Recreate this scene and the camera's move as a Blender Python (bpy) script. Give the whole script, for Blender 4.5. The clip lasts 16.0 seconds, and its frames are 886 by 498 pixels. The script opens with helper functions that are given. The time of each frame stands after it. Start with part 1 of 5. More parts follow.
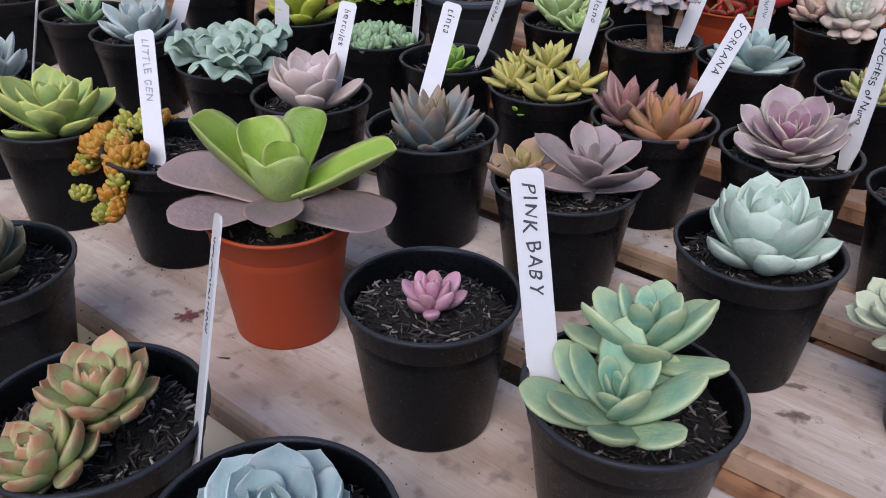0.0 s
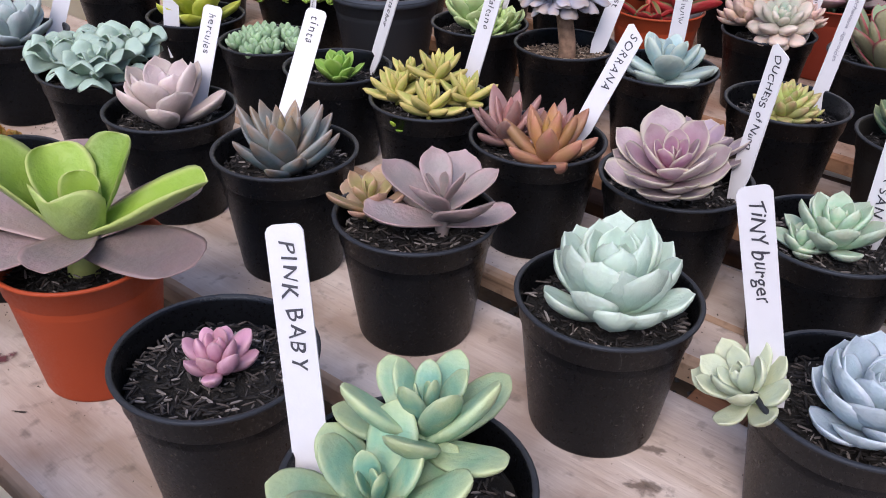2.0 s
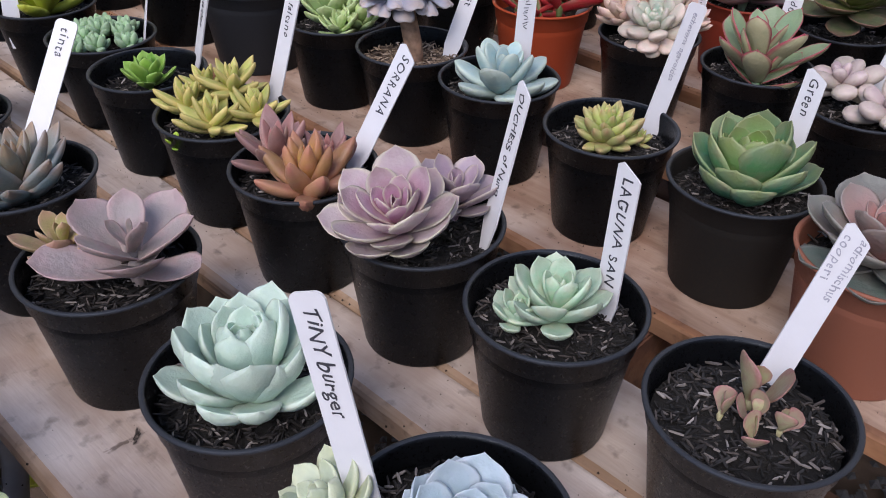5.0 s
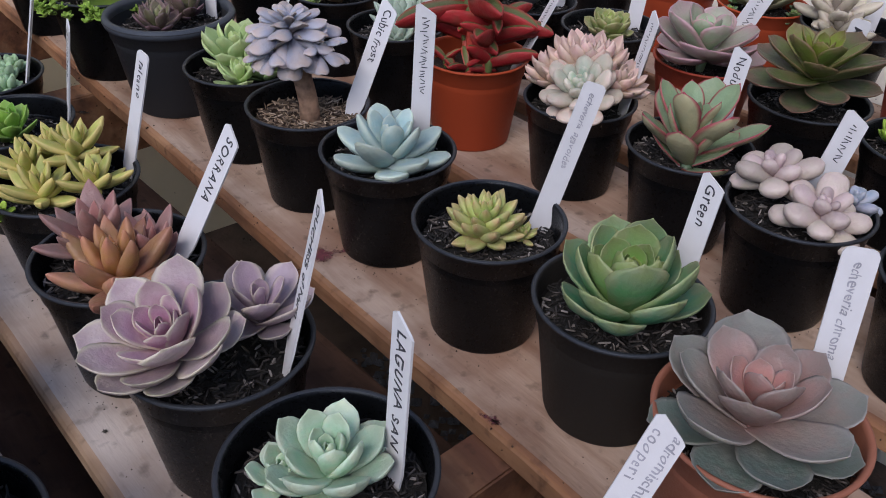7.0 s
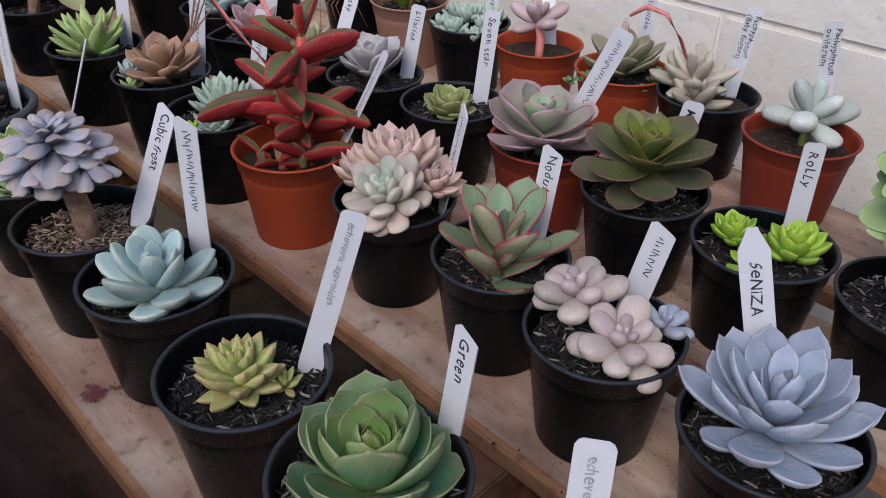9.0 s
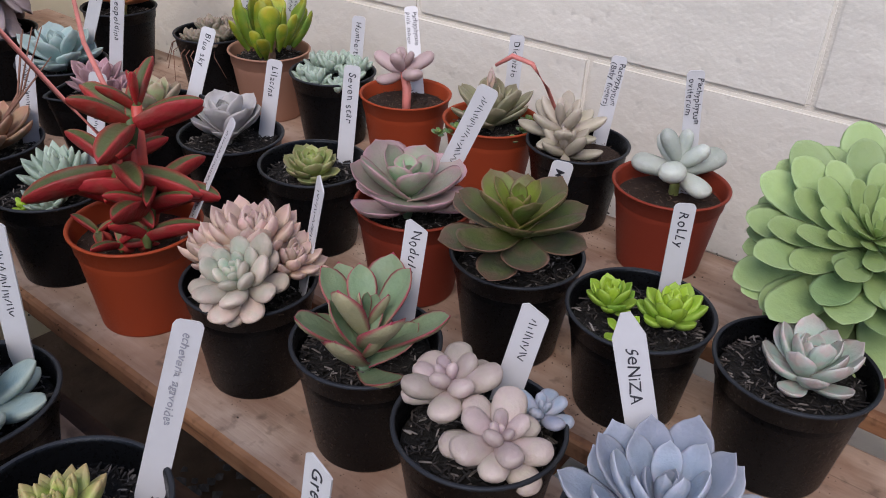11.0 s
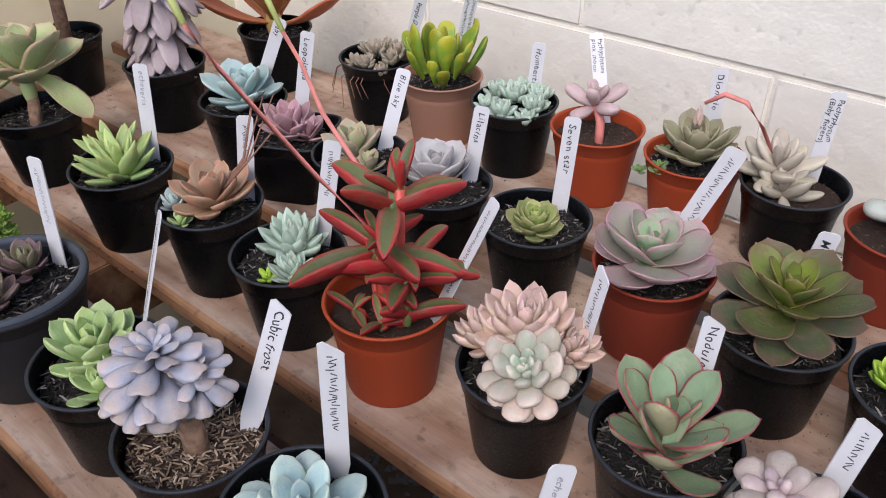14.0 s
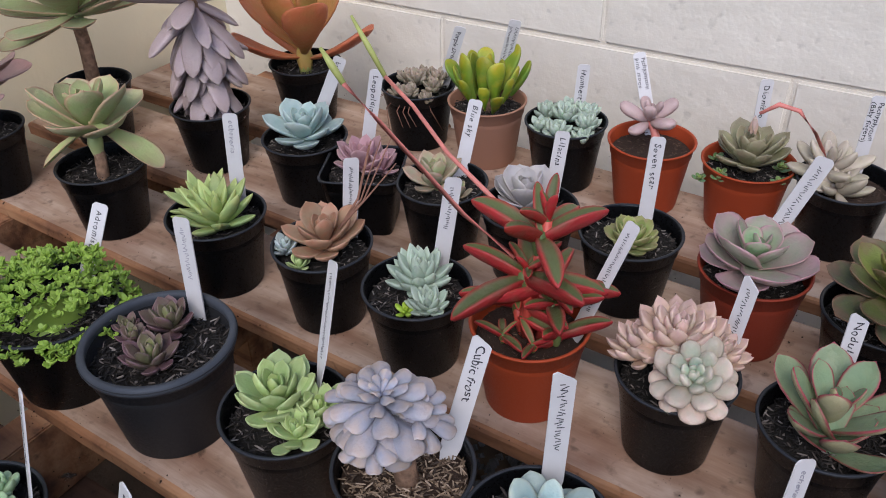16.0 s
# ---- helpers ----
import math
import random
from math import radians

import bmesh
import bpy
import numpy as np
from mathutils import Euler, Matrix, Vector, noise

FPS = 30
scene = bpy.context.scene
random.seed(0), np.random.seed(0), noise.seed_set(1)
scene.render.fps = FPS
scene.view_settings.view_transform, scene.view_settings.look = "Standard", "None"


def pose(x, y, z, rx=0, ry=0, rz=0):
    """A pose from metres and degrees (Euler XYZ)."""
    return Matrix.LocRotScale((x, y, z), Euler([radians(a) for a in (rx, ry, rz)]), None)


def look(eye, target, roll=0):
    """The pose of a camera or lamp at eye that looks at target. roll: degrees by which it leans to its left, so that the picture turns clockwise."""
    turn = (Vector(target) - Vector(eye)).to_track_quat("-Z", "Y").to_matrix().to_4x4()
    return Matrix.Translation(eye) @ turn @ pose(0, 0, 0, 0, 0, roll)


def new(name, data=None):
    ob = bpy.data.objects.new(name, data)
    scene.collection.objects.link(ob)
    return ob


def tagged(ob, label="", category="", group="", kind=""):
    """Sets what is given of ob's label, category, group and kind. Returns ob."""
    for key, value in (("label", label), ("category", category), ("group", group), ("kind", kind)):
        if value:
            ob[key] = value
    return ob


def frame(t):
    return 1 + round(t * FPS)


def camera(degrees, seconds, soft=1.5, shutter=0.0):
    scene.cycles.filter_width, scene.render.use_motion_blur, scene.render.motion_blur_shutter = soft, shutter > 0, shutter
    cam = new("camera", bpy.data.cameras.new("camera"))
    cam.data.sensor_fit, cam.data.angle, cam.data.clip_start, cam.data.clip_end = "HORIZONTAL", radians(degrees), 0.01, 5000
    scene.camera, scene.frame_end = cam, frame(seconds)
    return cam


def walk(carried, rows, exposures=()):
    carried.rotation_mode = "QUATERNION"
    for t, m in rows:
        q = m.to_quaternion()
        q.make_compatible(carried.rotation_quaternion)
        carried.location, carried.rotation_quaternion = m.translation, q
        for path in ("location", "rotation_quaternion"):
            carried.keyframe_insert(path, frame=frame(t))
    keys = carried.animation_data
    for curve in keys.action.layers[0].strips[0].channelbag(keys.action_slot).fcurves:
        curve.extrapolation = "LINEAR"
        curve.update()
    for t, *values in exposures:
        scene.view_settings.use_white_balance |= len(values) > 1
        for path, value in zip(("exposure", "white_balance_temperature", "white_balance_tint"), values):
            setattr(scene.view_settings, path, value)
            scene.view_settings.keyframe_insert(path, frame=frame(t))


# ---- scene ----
cam = camera(55.6, 16.0, soft=1.0)
PATH = [
    (0, (0.093, 0.034, 1.14), (-1.075, 1.312, 0.138), 1.0),
    (0.5, (0.094, 0.064, 1.147), (-1.078, 1.336, 0.141), 1.0),
    (1, (0.1, 0.099, 1.15), (-1.07, 1.373, 0.147), 1.1),
    (1.5, (0.11, 0.131, 1.147), (-1.052, 1.408, 0.137), 1.3),
    (2, (0.127, 0.174, 1.142), (-1.024, 1.444, 0.112), 1.5),
    (2.5, (0.141, 0.219, 1.145), (-1.003, 1.481, 0.098), 1.5),
    (3, (0.16, 0.262, 1.157), (-0.987, 1.507, 0.091), 1.3),
    (3.5, (0.179, 0.307, 1.161), (-0.974, 1.519, 0.067), 1.0),
    (4, (0.2, 0.345, 1.161), (-0.964, 1.526, 0.043), 0.6),
    (4.2, (0.211, 0.357, 1.165), (-0.96, 1.527, 0.042), 0.5),
    (6.3, (0.259, 0.539, 1.183), (-0.989, 1.617, 0.051), 2.6),
    (6.5, (0.261, 0.562, 1.185), (-1.007, 1.619, 0.055), 2.0),
    (7, (0.251, 0.612, 1.194), (-1.023, 1.664, 0.068), 2.0),
    (7.5, (0.254, 0.668, 1.197), (-1.024, 1.722, 0.076), 1.9),
    (8, (0.261, 0.712, 1.204), (-1.012, 1.779, 0.091), 1.4),
    (8.5, (0.263, 0.752, 1.215), (-1.004, 1.835, 0.109), 1.2),
    (9, (0.259, 0.801, 1.227), (-0.987, 1.929, 0.143), 1.1),
    (9.5, (0.255, 0.838, 1.235), (-0.955, 2.03, 0.18), 1.5),
    (9.7, (0.256, 0.849, 1.236), (-0.941, 2.06, 0.187), 1.5),
    (11.8, (0.175, 0.869, 1.239), (-0.879, 2.227, 0.216), 2.9),
    (12, (0.159, 0.861, 1.244), (-0.914, 2.204, 0.222), 2.6),
    (12.5, (0.127, 0.841, 1.267), (-1.002, 2.125, 0.23), 1.7),
    (13, (0.098, 0.823, 1.295), (-1.055, 2.066, 0.234), 1.0),
    (13.5, (0.073, 0.813, 1.313), (-1.065, 2.029, 0.204), 0.6),
    (14, (0.035, 0.789, 1.33), (-1.09, 1.994, 0.198), -0.7),
    (14.5, (-0.006, 0.761, 1.344), (-1.105, 1.98, 0.201), -1.5),
    (15, (-0.045, 0.733, 1.355), (-1.094, 1.989, 0.205), -1.6),
    (15.5, (-0.085, 0.69, 1.374), (-1.086, 1.987, 0.227), -1.5),
    (16, (-0.115, 0.63, 1.389), (-1.085, 1.96, 0.253), -1.7),
]
walk(cam, [(t, look(eye, target, roll)) for t, eye, target, roll in PATH], [(0, 0.56, 6050, 17), (1.2, 0.9, 6150, 18), (2, 0.96, 6200, 20), (3, 1.06, 6250, 21), (4, 1.04, 6200, 20), (6.5, 0.36, 6050, 16), (7, 0.46, 6050, 16), (7.5, 0.8, 6050, 16), (8.3, 0.6, 6050, 16), (9, 0.4, 6050, 15), (9.5, 0.36, 6100, 15), (11.8, 0.38, 6250, 17), (12, 0.41, 6250, 17), (12.5, 0.64, 6200, 15), (13, 0.86, 6300, 15), (14, 0.8, 6250, 15), (16, 0.46, 6150, 15)])

# ---- world and light ----
world = bpy.data.worlds.new("sky")
scene.world = world
world.use_nodes = True
wn = world.node_tree.nodes
sky = wn.new("ShaderNodeTexSky")
sky.sky_type = "NISHITA"
sky.sun_disc = False
sky.sun_elevation, sky.sun_rotation = radians(47), radians(153)
world.node_tree.links.new(sky.outputs[0], wn["Background"].inputs[0])
wn["Background"].inputs[1].default_value = 0.14
sun_data = bpy.data.lights.new("sun", "SUN")
sun_data.energy, sun_data.angle, sun_data.color = 1.5, radians(35), (1.0, 0.92, 0.82)
sun = new("sun", sun_data)
sun.matrix_world = look((0.55, -0.9, 3.2), (-0.5, 1.2, 0.7))


# ---- materials ----
def mat(name):
    m = bpy.data.materials.new(name)
    m.use_nodes = True
    return m, m.node_tree.nodes, m.node_tree.links, m.node_tree.nodes["Principled BSDF"]


def ramp(nodes, links, fac, stops):
    r = nodes.new("ShaderNodeValToRGB")
    while len(r.color_ramp.elements) < len(stops):
        r.color_ramp.elements.new(0.5)
    for e, (p, c) in zip(r.color_ramp.elements, stops):
        e.position, e.color = p, (*c, 1)
    links.new(fac, r.inputs[0])
    return r.outputs[0]


def tex(nodes, links, scale, detail=4, stretch=None, kind="ShaderNodeTexNoise"):
    co = nodes.new("ShaderNodeTexCoord")
    n = nodes.new(kind)
    n.inputs["Scale"].default_value = scale
    if kind == "ShaderNodeTexNoise":
        n.inputs["Detail"].default_value = detail
    mp = nodes.new("ShaderNodeMapping")
    if stretch:
        mp.inputs["Scale"].default_value = stretch
    links.new(co.outputs["Object"], mp.inputs[0])
    links.new(mp.outputs[0], n.inputs["Vector"])
    return n.outputs[0]


def mixc(nodes, links, fac, a, b, how="MIX"):
    m = nodes.new("ShaderNodeMix")
    m.data_type, m.blend_type = "RGBA", how
    for sock, v in ((0, fac), (6, a), (7, b)):
        if isinstance(v, bpy.types.NodeSocket):
            links.new(v, m.inputs[sock])
        elif sock == 0:
            m.inputs[0].default_value = v
        else:
            m.inputs[sock].default_value = (*v, 1)
    return m.outputs[2]


def maths(nodes, links, op, a, b=0.0):
    m = nodes.new("ShaderNodeMath")
    m.operation, m.use_clamp = op, True
    for k, v in ((0, a), (1, b)):
        if isinstance(v, bpy.types.NodeSocket):
            links.new(v, m.inputs[k])
        else:
            m.inputs[k].default_value = v
    return m.outputs[0]


def bump(nodes, links, bsdf, height, strength, dist=0.002):
    b = nodes.new("ShaderNodeBump")
    b.inputs["Strength"].default_value, b.inputs["Distance"].default_value = strength, dist
    links.new(height, b.inputs["Height"])
    links.new(b.outputs[0], bsdf.inputs["Normal"])


def plastic(name, colour, rough, dust, dusty=0.35):
    m, n, l, b = mat(name)
    big, fine = tex(n, l, 26, 5), tex(n, l, 420, 3)
    specks = ramp(n, l, fine, [(0.66, (0, 0, 0)), (0.74, (1, 1, 1))])
    film = ramp(n, l, big, [(0.42, (0, 0, 0)), (0.75, (1, 1, 1))])
    c = mixc(n, l, maths(n, l, "MULTIPLY", film, dusty * 0.04), colour, dust)
    c = mixc(n, l, maths(n, l, "MULTIPLY", specks, dusty * 0.16), c, dust)
    b.inputs["Specular IOR Level"].default_value = 0.17
    b.inputs["Specular Tint"].default_value = (0.72, 0.84, 1.0, 1.0)
    l.new(c, b.inputs["Base Color"])
    l.new(ramp(n, l, big, [(0.3, (rough, rough, rough)), (0.8, (rough + 0.18,) * 3)]), b.inputs["Roughness"])
    bump(n, l, b, tex(n, l, 900, 2), 0.12, 0.0006)
    return m


BLACK = plastic("black_plastic", (0.0028, 0.003, 0.0036), 0.24, (0.11, 0.115, 0.12))
GREYBLACK = plastic("worn_black_plastic", (0.022, 0.023, 0.026), 0.42, (0.2, 0.18, 0.16), 0.5)
GRITTY = plastic("gritty_black_plastic", (0.014, 0.013, 0.012), 0.5, (0.25, 0.17, 0.1), 1.2)
LIP = plastic("scuffed_grey_plastic", (0.05, 0.057, 0.07), 0.4, (0.25, 0.24, 0.23), 0.6)
# black pot rims: rubbed lip plus an edge highlight painted into the colour
RIM = plastic("rubbed_highlit_black_plastic", (0.026, 0.028, 0.033), 0.34, (0.2, 0.2, 0.2), 0.5)
ORANGE = plastic("orange_plastic", (0.35, 0.058, 0.02), 0.4, (0.5, 0.25, 0.15))
BRICKRED = plastic("red_brown_plastic", (0.23, 0.038, 0.02), 0.42, (0.4, 0.18, 0.12))
BROWN = plastic("brown_plastic", (0.26, 0.1, 0.062), 0.45, (0.4, 0.25, 0.2))
PINKCLAY = plastic("dusty_pink_plastic", (0.36, 0.19, 0.13), 0.5, (0.45, 0.3, 0.24))


def soil_material(name, dark, light):
    m, n, l, b = mat(name)
    c = ramp(n, l, tex(n, l, 260, 6), [(0.35, dark), (0.6, tuple(2.2 * v for v in dark)), (0.75, light)])
    l.new(c, b.inputs["Base Color"])
    b.inputs["Roughness"].default_value = 0.95
    bump(n, l, b, tex(n, l, 320, 6), 0.9, 0.003)
    return m


SOIL = soil_material("dark_soil", (0.006, 0.005, 0.004), (0.05, 0.04, 0.03))
SOIL_BROWN = soil_material("brown_soil", (0.03, 0.016, 0.01), (0.16, 0.1, 0.06))


def chip_material(name, stops):
    m, n, l, b = mat(name)
    g = n.new("ShaderNodeNewGeometry")
    l.new(ramp(n, l, g.outputs["Random Per Island"], stops), b.inputs["Base Color"])
    b.inputs["Roughness"].default_value = 0.75
    return m


CHIPS = chip_material("bark_chips", [(0.0, (0.004, 0.0035, 0.003)), (0.62, (0.016, 0.013, 0.012)), (0.86, (0.075, 0.062, 0.055)), (1.0, (0.3, 0.27, 0.25))])
CHIPS_PALE = chip_material("pale_husks", [(0.0, (0.03, 0.02, 0.015)), (0.4, (0.13, 0.09, 0.06)), (0.8, (0.3, 0.22, 0.15)), (1.0, (0.45, 0.36, 0.28))])

CHIPS_BROWN = chip_material("brown_crumbs", [(0.0, (0.025, 0.014, 0.01)), (0.6, (0.07, 0.04, 0.026)), (1.0, (0.2, 0.13, 0.09))])


def succulent(name, inner, outer, tip=None, edge=None, tips=0.0, edges=0.0, rough=0.5, under=None, margin=0.8):
    """Leaf skin: colour from the young leaves to the old ones, coloured tips and margins, waxy bloom."""
    def rich(c):
        g = sum(c) / 3
        return tuple(max(0.01, 0.98 * (g + 1.0 * (v - g))) for v in c)
    inner, outer = rich(inner), rich(outer)
    if not edge:
        edge, edges, margin = tuple(min(0.7, 0.1 + 1.15 * v) for v in outer), 0.32, 0.55
    m, n, l, b = mat(name)

    def at(key):
        a = n.new("ShaderNodeAttribute")
        a.attribute_name = key
        return a.outputs["Fac"]
    rank, along, rim = at("rank"), at("along"), at("rim")
    noise1 = tex(n, l, 3.0, 3)
    age = maths(n, l, "ADD", maths(n, l, "MULTIPLY", rank, 0.75), maths(n, l, "MULTIPLY", along, 0.35))
    c = mixc(n, l, ramp(n, l, age, [(0.12, (0, 0, 0)), (0.95, (1, 1, 1))]), inner, outer)
    if under:
        c = mixc(n, l, at("under"), c, under)
    if tip:
        c = mixc(n, l, maths(n, l, "MULTIPLY", ramp(n, l, along, [(0.68, (0, 0, 0)), (0.98, (1, 1, 1))]), tips), c, tip)
    if edge:
        c = mixc(n, l, maths(n, l, "MULTIPLY", ramp(n, l, rim, [(margin, (0, 0, 0)), (min(0.99, margin + (0.17 if margin > 0.69 else 0.45)), (1, 1, 1))]), edges), c, edge)
    mottle = tex(n, l, 3.2, 6)
    c = mixc(n, l, ramp(n, l, mottle, [(0.47, (0, 0, 0)), (0.66, (0.42,) * 3)]), c, tip or edge)
    c = mixc(n, l, ramp(n, l, mottle, [(0.3, (0.3,) * 3), (0.46, (0, 0, 0))]), c, tuple(0.72 * v for v in inner))
    info = n.new("ShaderNodeObjectInfo")
    hsv = n.new("ShaderNodeHueSaturation")
    l.new(ramp(n, l, info.outputs["Random"], [(0.0, (0.72,) * 3), (1.0, (1.12,) * 3)]), hsv.inputs["Value"])
    spread = maths(n, l, "FRACT", maths(n, l, "MULTIPLY", info.outputs["Random"], 7.31))
    l.new(ramp(n, l, spread, [(0.0, (0.487,) * 3), (1.0, (0.512,) * 3)]), hsv.inputs["Hue"])
    hsv.inputs["Saturation"].default_value = 1.1
    l.new(c, hsv.inputs["Color"])
    c = mixc(n, l, ramp(n, l, noise1, [(0.5, (0, 0, 0)), (0.8, (0.1,) * 3)]), hsv.outputs[0], tuple(min(0.75, 0.35 + 0.6 * v) for v in outer))
    l.new(c, b.inputs["Base Color"])
    l.new(ramp(n, l, noise1, [(0.3, (rough - 0.08,) * 3), (0.8, (rough + 0.15,) * 3)]), b.inputs["Roughness"])
    b.inputs["Subsurface Weight"].default_value = 0.09
    b.inputs["Subsurface Radius"].default_value = (0.6, 0.8, 0.4)
    b.inputs["Subsurface Scale"].default_value = 0.004
    b.inputs["Specular IOR Level"].default_value = 0.35
    bump(n, l, b, tex(n, l, 14, 4), 0.12, 0.03)
    return m


def wood_material(name, dark, mid, light, stain):
    m, n, l, b = mat(name)
    info = n.new("ShaderNodeObjectInfo")
    grain = tex(n, l, 26, 9, (0.14, 1, 1))
    fine = tex(n, l, 190, 6, (0.16, 1, 1))
    blot = tex(n, l, 7, 4)
    c = ramp(n, l, grain, [(0.36, dark), (0.5, mid), (0.63, light)])
    c = mixc(n, l, ramp(n, l, fine, [(0.5, (0, 0, 0)), (0.72, (0.2,) * 3)]), c, dark)
    c = mixc(n, l, ramp(n, l, blot, [(0.48, (0, 0, 0)), (0.7, (0.65,) * 3)]), c, stain)
    smudge = tex(n, l, 19, 6)
    c = mixc(n, l, ramp(n, l, smudge, [(0.52, (0, 0, 0)), (0.7, (0.5,) * 3)]), c, tuple(0.75 * v for v in stain))
    bleach = tex(n, l, 11, 5)
    c = mixc(n, l, ramp(n, l, bleach, [(0.55, (0, 0, 0)), (0.72, (0.45,) * 3)]), c, tuple(min(0.75, 1.15 * v + 0.02) for v in light))
    crack = tex(n, l, 75, 5, (0.018, 1, 1))
    c = mixc(n, l, ramp(n, l, crack, [(0.68, (0, 0, 0)), (0.72, (0.7,) * 3)]), c, tuple(0.3 * v for v in dark))
    dirt = tex(n, l, 60, 7)
    c = mixc(n, l, ramp(n, l, dirt, [(0.57, (0, 0, 0)), (0.72, (0.6,) * 3)]), c, tuple(0.35 * v for v in dark))
    hsv = n.new("ShaderNodeHueSaturation")
    l.new(ramp(n, l, info.outputs["Random"], [(0.0, (0.88,) * 3), (1.0, (1.1,) * 3)]), hsv.inputs["Value"])
    l.new(c, hsv.inputs["Color"])
    l.new(hsv.outputs[0], b.inputs["Base Color"])
    b.inputs["Roughness"].default_value = 0.8
    bump(n, l, b, maths(n, l, "ADD", fine, maths(n, l, "MULTIPLY", dirt, 0.6)), 0.5, 0.002)
    return m


PLANKWOOD = wood_material("weathered_pine", (0.24, 0.145, 0.095), (0.385, 0.265, 0.19), (0.5, 0.375, 0.29), (0.26, 0.13, 0.08))
PALEWOOD = wood_material("grey_weathered_pine", (0.36, 0.28, 0.22), (0.49, 0.4, 0.34), (0.59, 0.51, 0.45), (0.37, 0.25, 0.18))
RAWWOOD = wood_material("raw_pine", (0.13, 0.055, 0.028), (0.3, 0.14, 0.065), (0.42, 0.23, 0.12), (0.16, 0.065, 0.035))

# pine for the lower planks, with the shade under the bench in its colour
SHADEWOOD = wood_material("shaded_dark_pine", (0.05, 0.024, 0.014), (0.1, 0.052, 0.033), (0.15, 0.08, 0.05), (0.045, 0.022, 0.014))
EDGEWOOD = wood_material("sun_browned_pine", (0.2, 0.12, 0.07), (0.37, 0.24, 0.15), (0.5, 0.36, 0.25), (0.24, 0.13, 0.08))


def plain(name, colour, rough, scale=12.0, vary=0.2, relief=0.2):
    m, n, l, b = mat(name)
    c = ramp(n, l, tex(n, l, scale, 6), [(0.3, tuple(v * (1 - vary) for v in colour)), (0.7, tuple(min(1, v * (1 + vary)) for v in colour))])
    l.new(c, b.inputs["Base Color"])
    b.inputs["Roughness"].default_value = rough
    bump(n, l, b, tex(n, l, scale * 9, 5), relief, 0.003)
    return m


def stucco(name, colour):
    """Thick masonry paint over coarse block: pits, lumps and a few rubbed grey patches."""
    m, n, l, b = mat(name)
    big, mid, fine = tex(n, l, 5, 5), tex(n, l, 34, 3), tex(n, l, 200, 3)
    c = ramp(n, l, big, [(0.3, tuple(v * 0.92 for v in colour)), (0.7, tuple(v * 1.05 for v in colour))])
    pits = ramp(n, l, mid, [(0.28, (1, 1, 1)), (0.36, (0, 0, 0))])
    c = mixc(n, l, maths(n, l, "MULTIPLY", pits, 0.45), c, tuple(v * 0.6 for v in colour))
    l.new(c, b.inputs["Base Color"])
    b.inputs["Roughness"].default_value = 0.85
    bump(n, l, b, maths(n, l, "ADD", mid, maths(n, l, "MULTIPLY", fine, 0.16)), 0.5, 0.007)
    return m


PAINT = stucco("white_wall_paint", (0.75, 0.715, 0.64))
CREAM = plain("cream_wall_paint", (0.78, 0.7, 0.5), 0.85, 5, 0.06, 0.3)
PLASTER = plain("grey_plaster", (0.3, 0.28, 0.25), 0.9, 4, 0.1, 0.3)
MORTAR = plain("painted_mortar", (0.7, 0.66, 0.58), 0.9, 30, 0.1, 0.5)
TAG = plain("white_plastic_tag", (0.61, 0.605, 0.62), 0.38, 60, 0.03, 0.05)
INK = plain("black_ink", (0.035, 0.035, 0.045), 0.5, 80, 0.2, 0.0)
FADED = plain("faded_ink", (0.3, 0.3, 0.34), 0.55, 80, 0.2, 0.0)
EARTH = plain("yard_earth", (0.085, 0.06, 0.045), 0.95, 9, 0.5, 1.0)
GRAVEL = plain("grey_gravel", (0.07, 0.072, 0.08), 0.9, 40, 0.4, 1.0)
TUB = plain("cream_plastic", (0.84, 0.81, 0.73), 0.4, 20, 0.05, 0.05)
TUBRIM = plain("grey_plastic", (0.28, 0.28, 0.28), 0.45, 30, 0.15, 0.1)
STALK = plain("woody_stem", (0.33, 0.2, 0.13), 0.8, 120, 0.45, 0.9)
DRY = plain("dry_stalk", (0.26, 0.13, 0.09), 0.85, 90, 0.3, 0.5)
PINKSTEM = plain("pink_stem", (0.6, 0.2, 0.17), 0.5, 60, 0.2, 0.1)
REDSTEM = plain("red_stem", (0.5, 0.07, 0.05), 0.45, 60, 0.2, 0.1)
GREENSTEM = plain("yellow_green_stem", (0.36, 0.4, 0.12), 0.5, 60, 0.2, 0.1)
DEBRIS = plain("dark_crumbs", (0.035, 0.025, 0.018), 0.95, 200, 0.4, 0.8)
SMUDGE = plain("brown_smudge", (0.1, 0.062, 0.042), 0.9, 140, 0.4, 0.2)
WINE = plain("wine_stain", (0.16, 0.04, 0.05), 0.7, 120, 0.3, 0.0)

for m, cover in ((DEBRIS, 0.85), (WINE, 0.8), (SMUDGE, 0.5)):
    n, l = m.node_tree.nodes, m.node_tree.links
    a = n.new("ShaderNodeAttribute")
    a.attribute_name = "fade"
    rag = maths(n, l, "ADD", a.outputs["Fac"], maths(n, l, "MULTIPLY", tex(n, l, 140, 5), 1.1))
    l.new(ramp(n, l, rag, [(0.8, (cover,) * 3), (1.35, (0, 0, 0))]), n["Principled BSDF"].inputs["Alpha"])

# ---- mesh helpers ----
def mesh_of(name, verts, faces, material, smooth=True, attrs=None):
    me = bpy.data.meshes.new(name)
    me.from_pydata([tuple(v) for v in verts], [], faces)
    me.materials.append(material)
    if smooth:
        me.polygons.foreach_set("use_smooth", [True] * len(me.polygons))
    for key, values in (attrs or {}).items():
        me.attributes.new(key, "FLOAT", "POINT").data.foreach_set("value", np.asarray(values, dtype=np.float32))
    me.update()
    return me


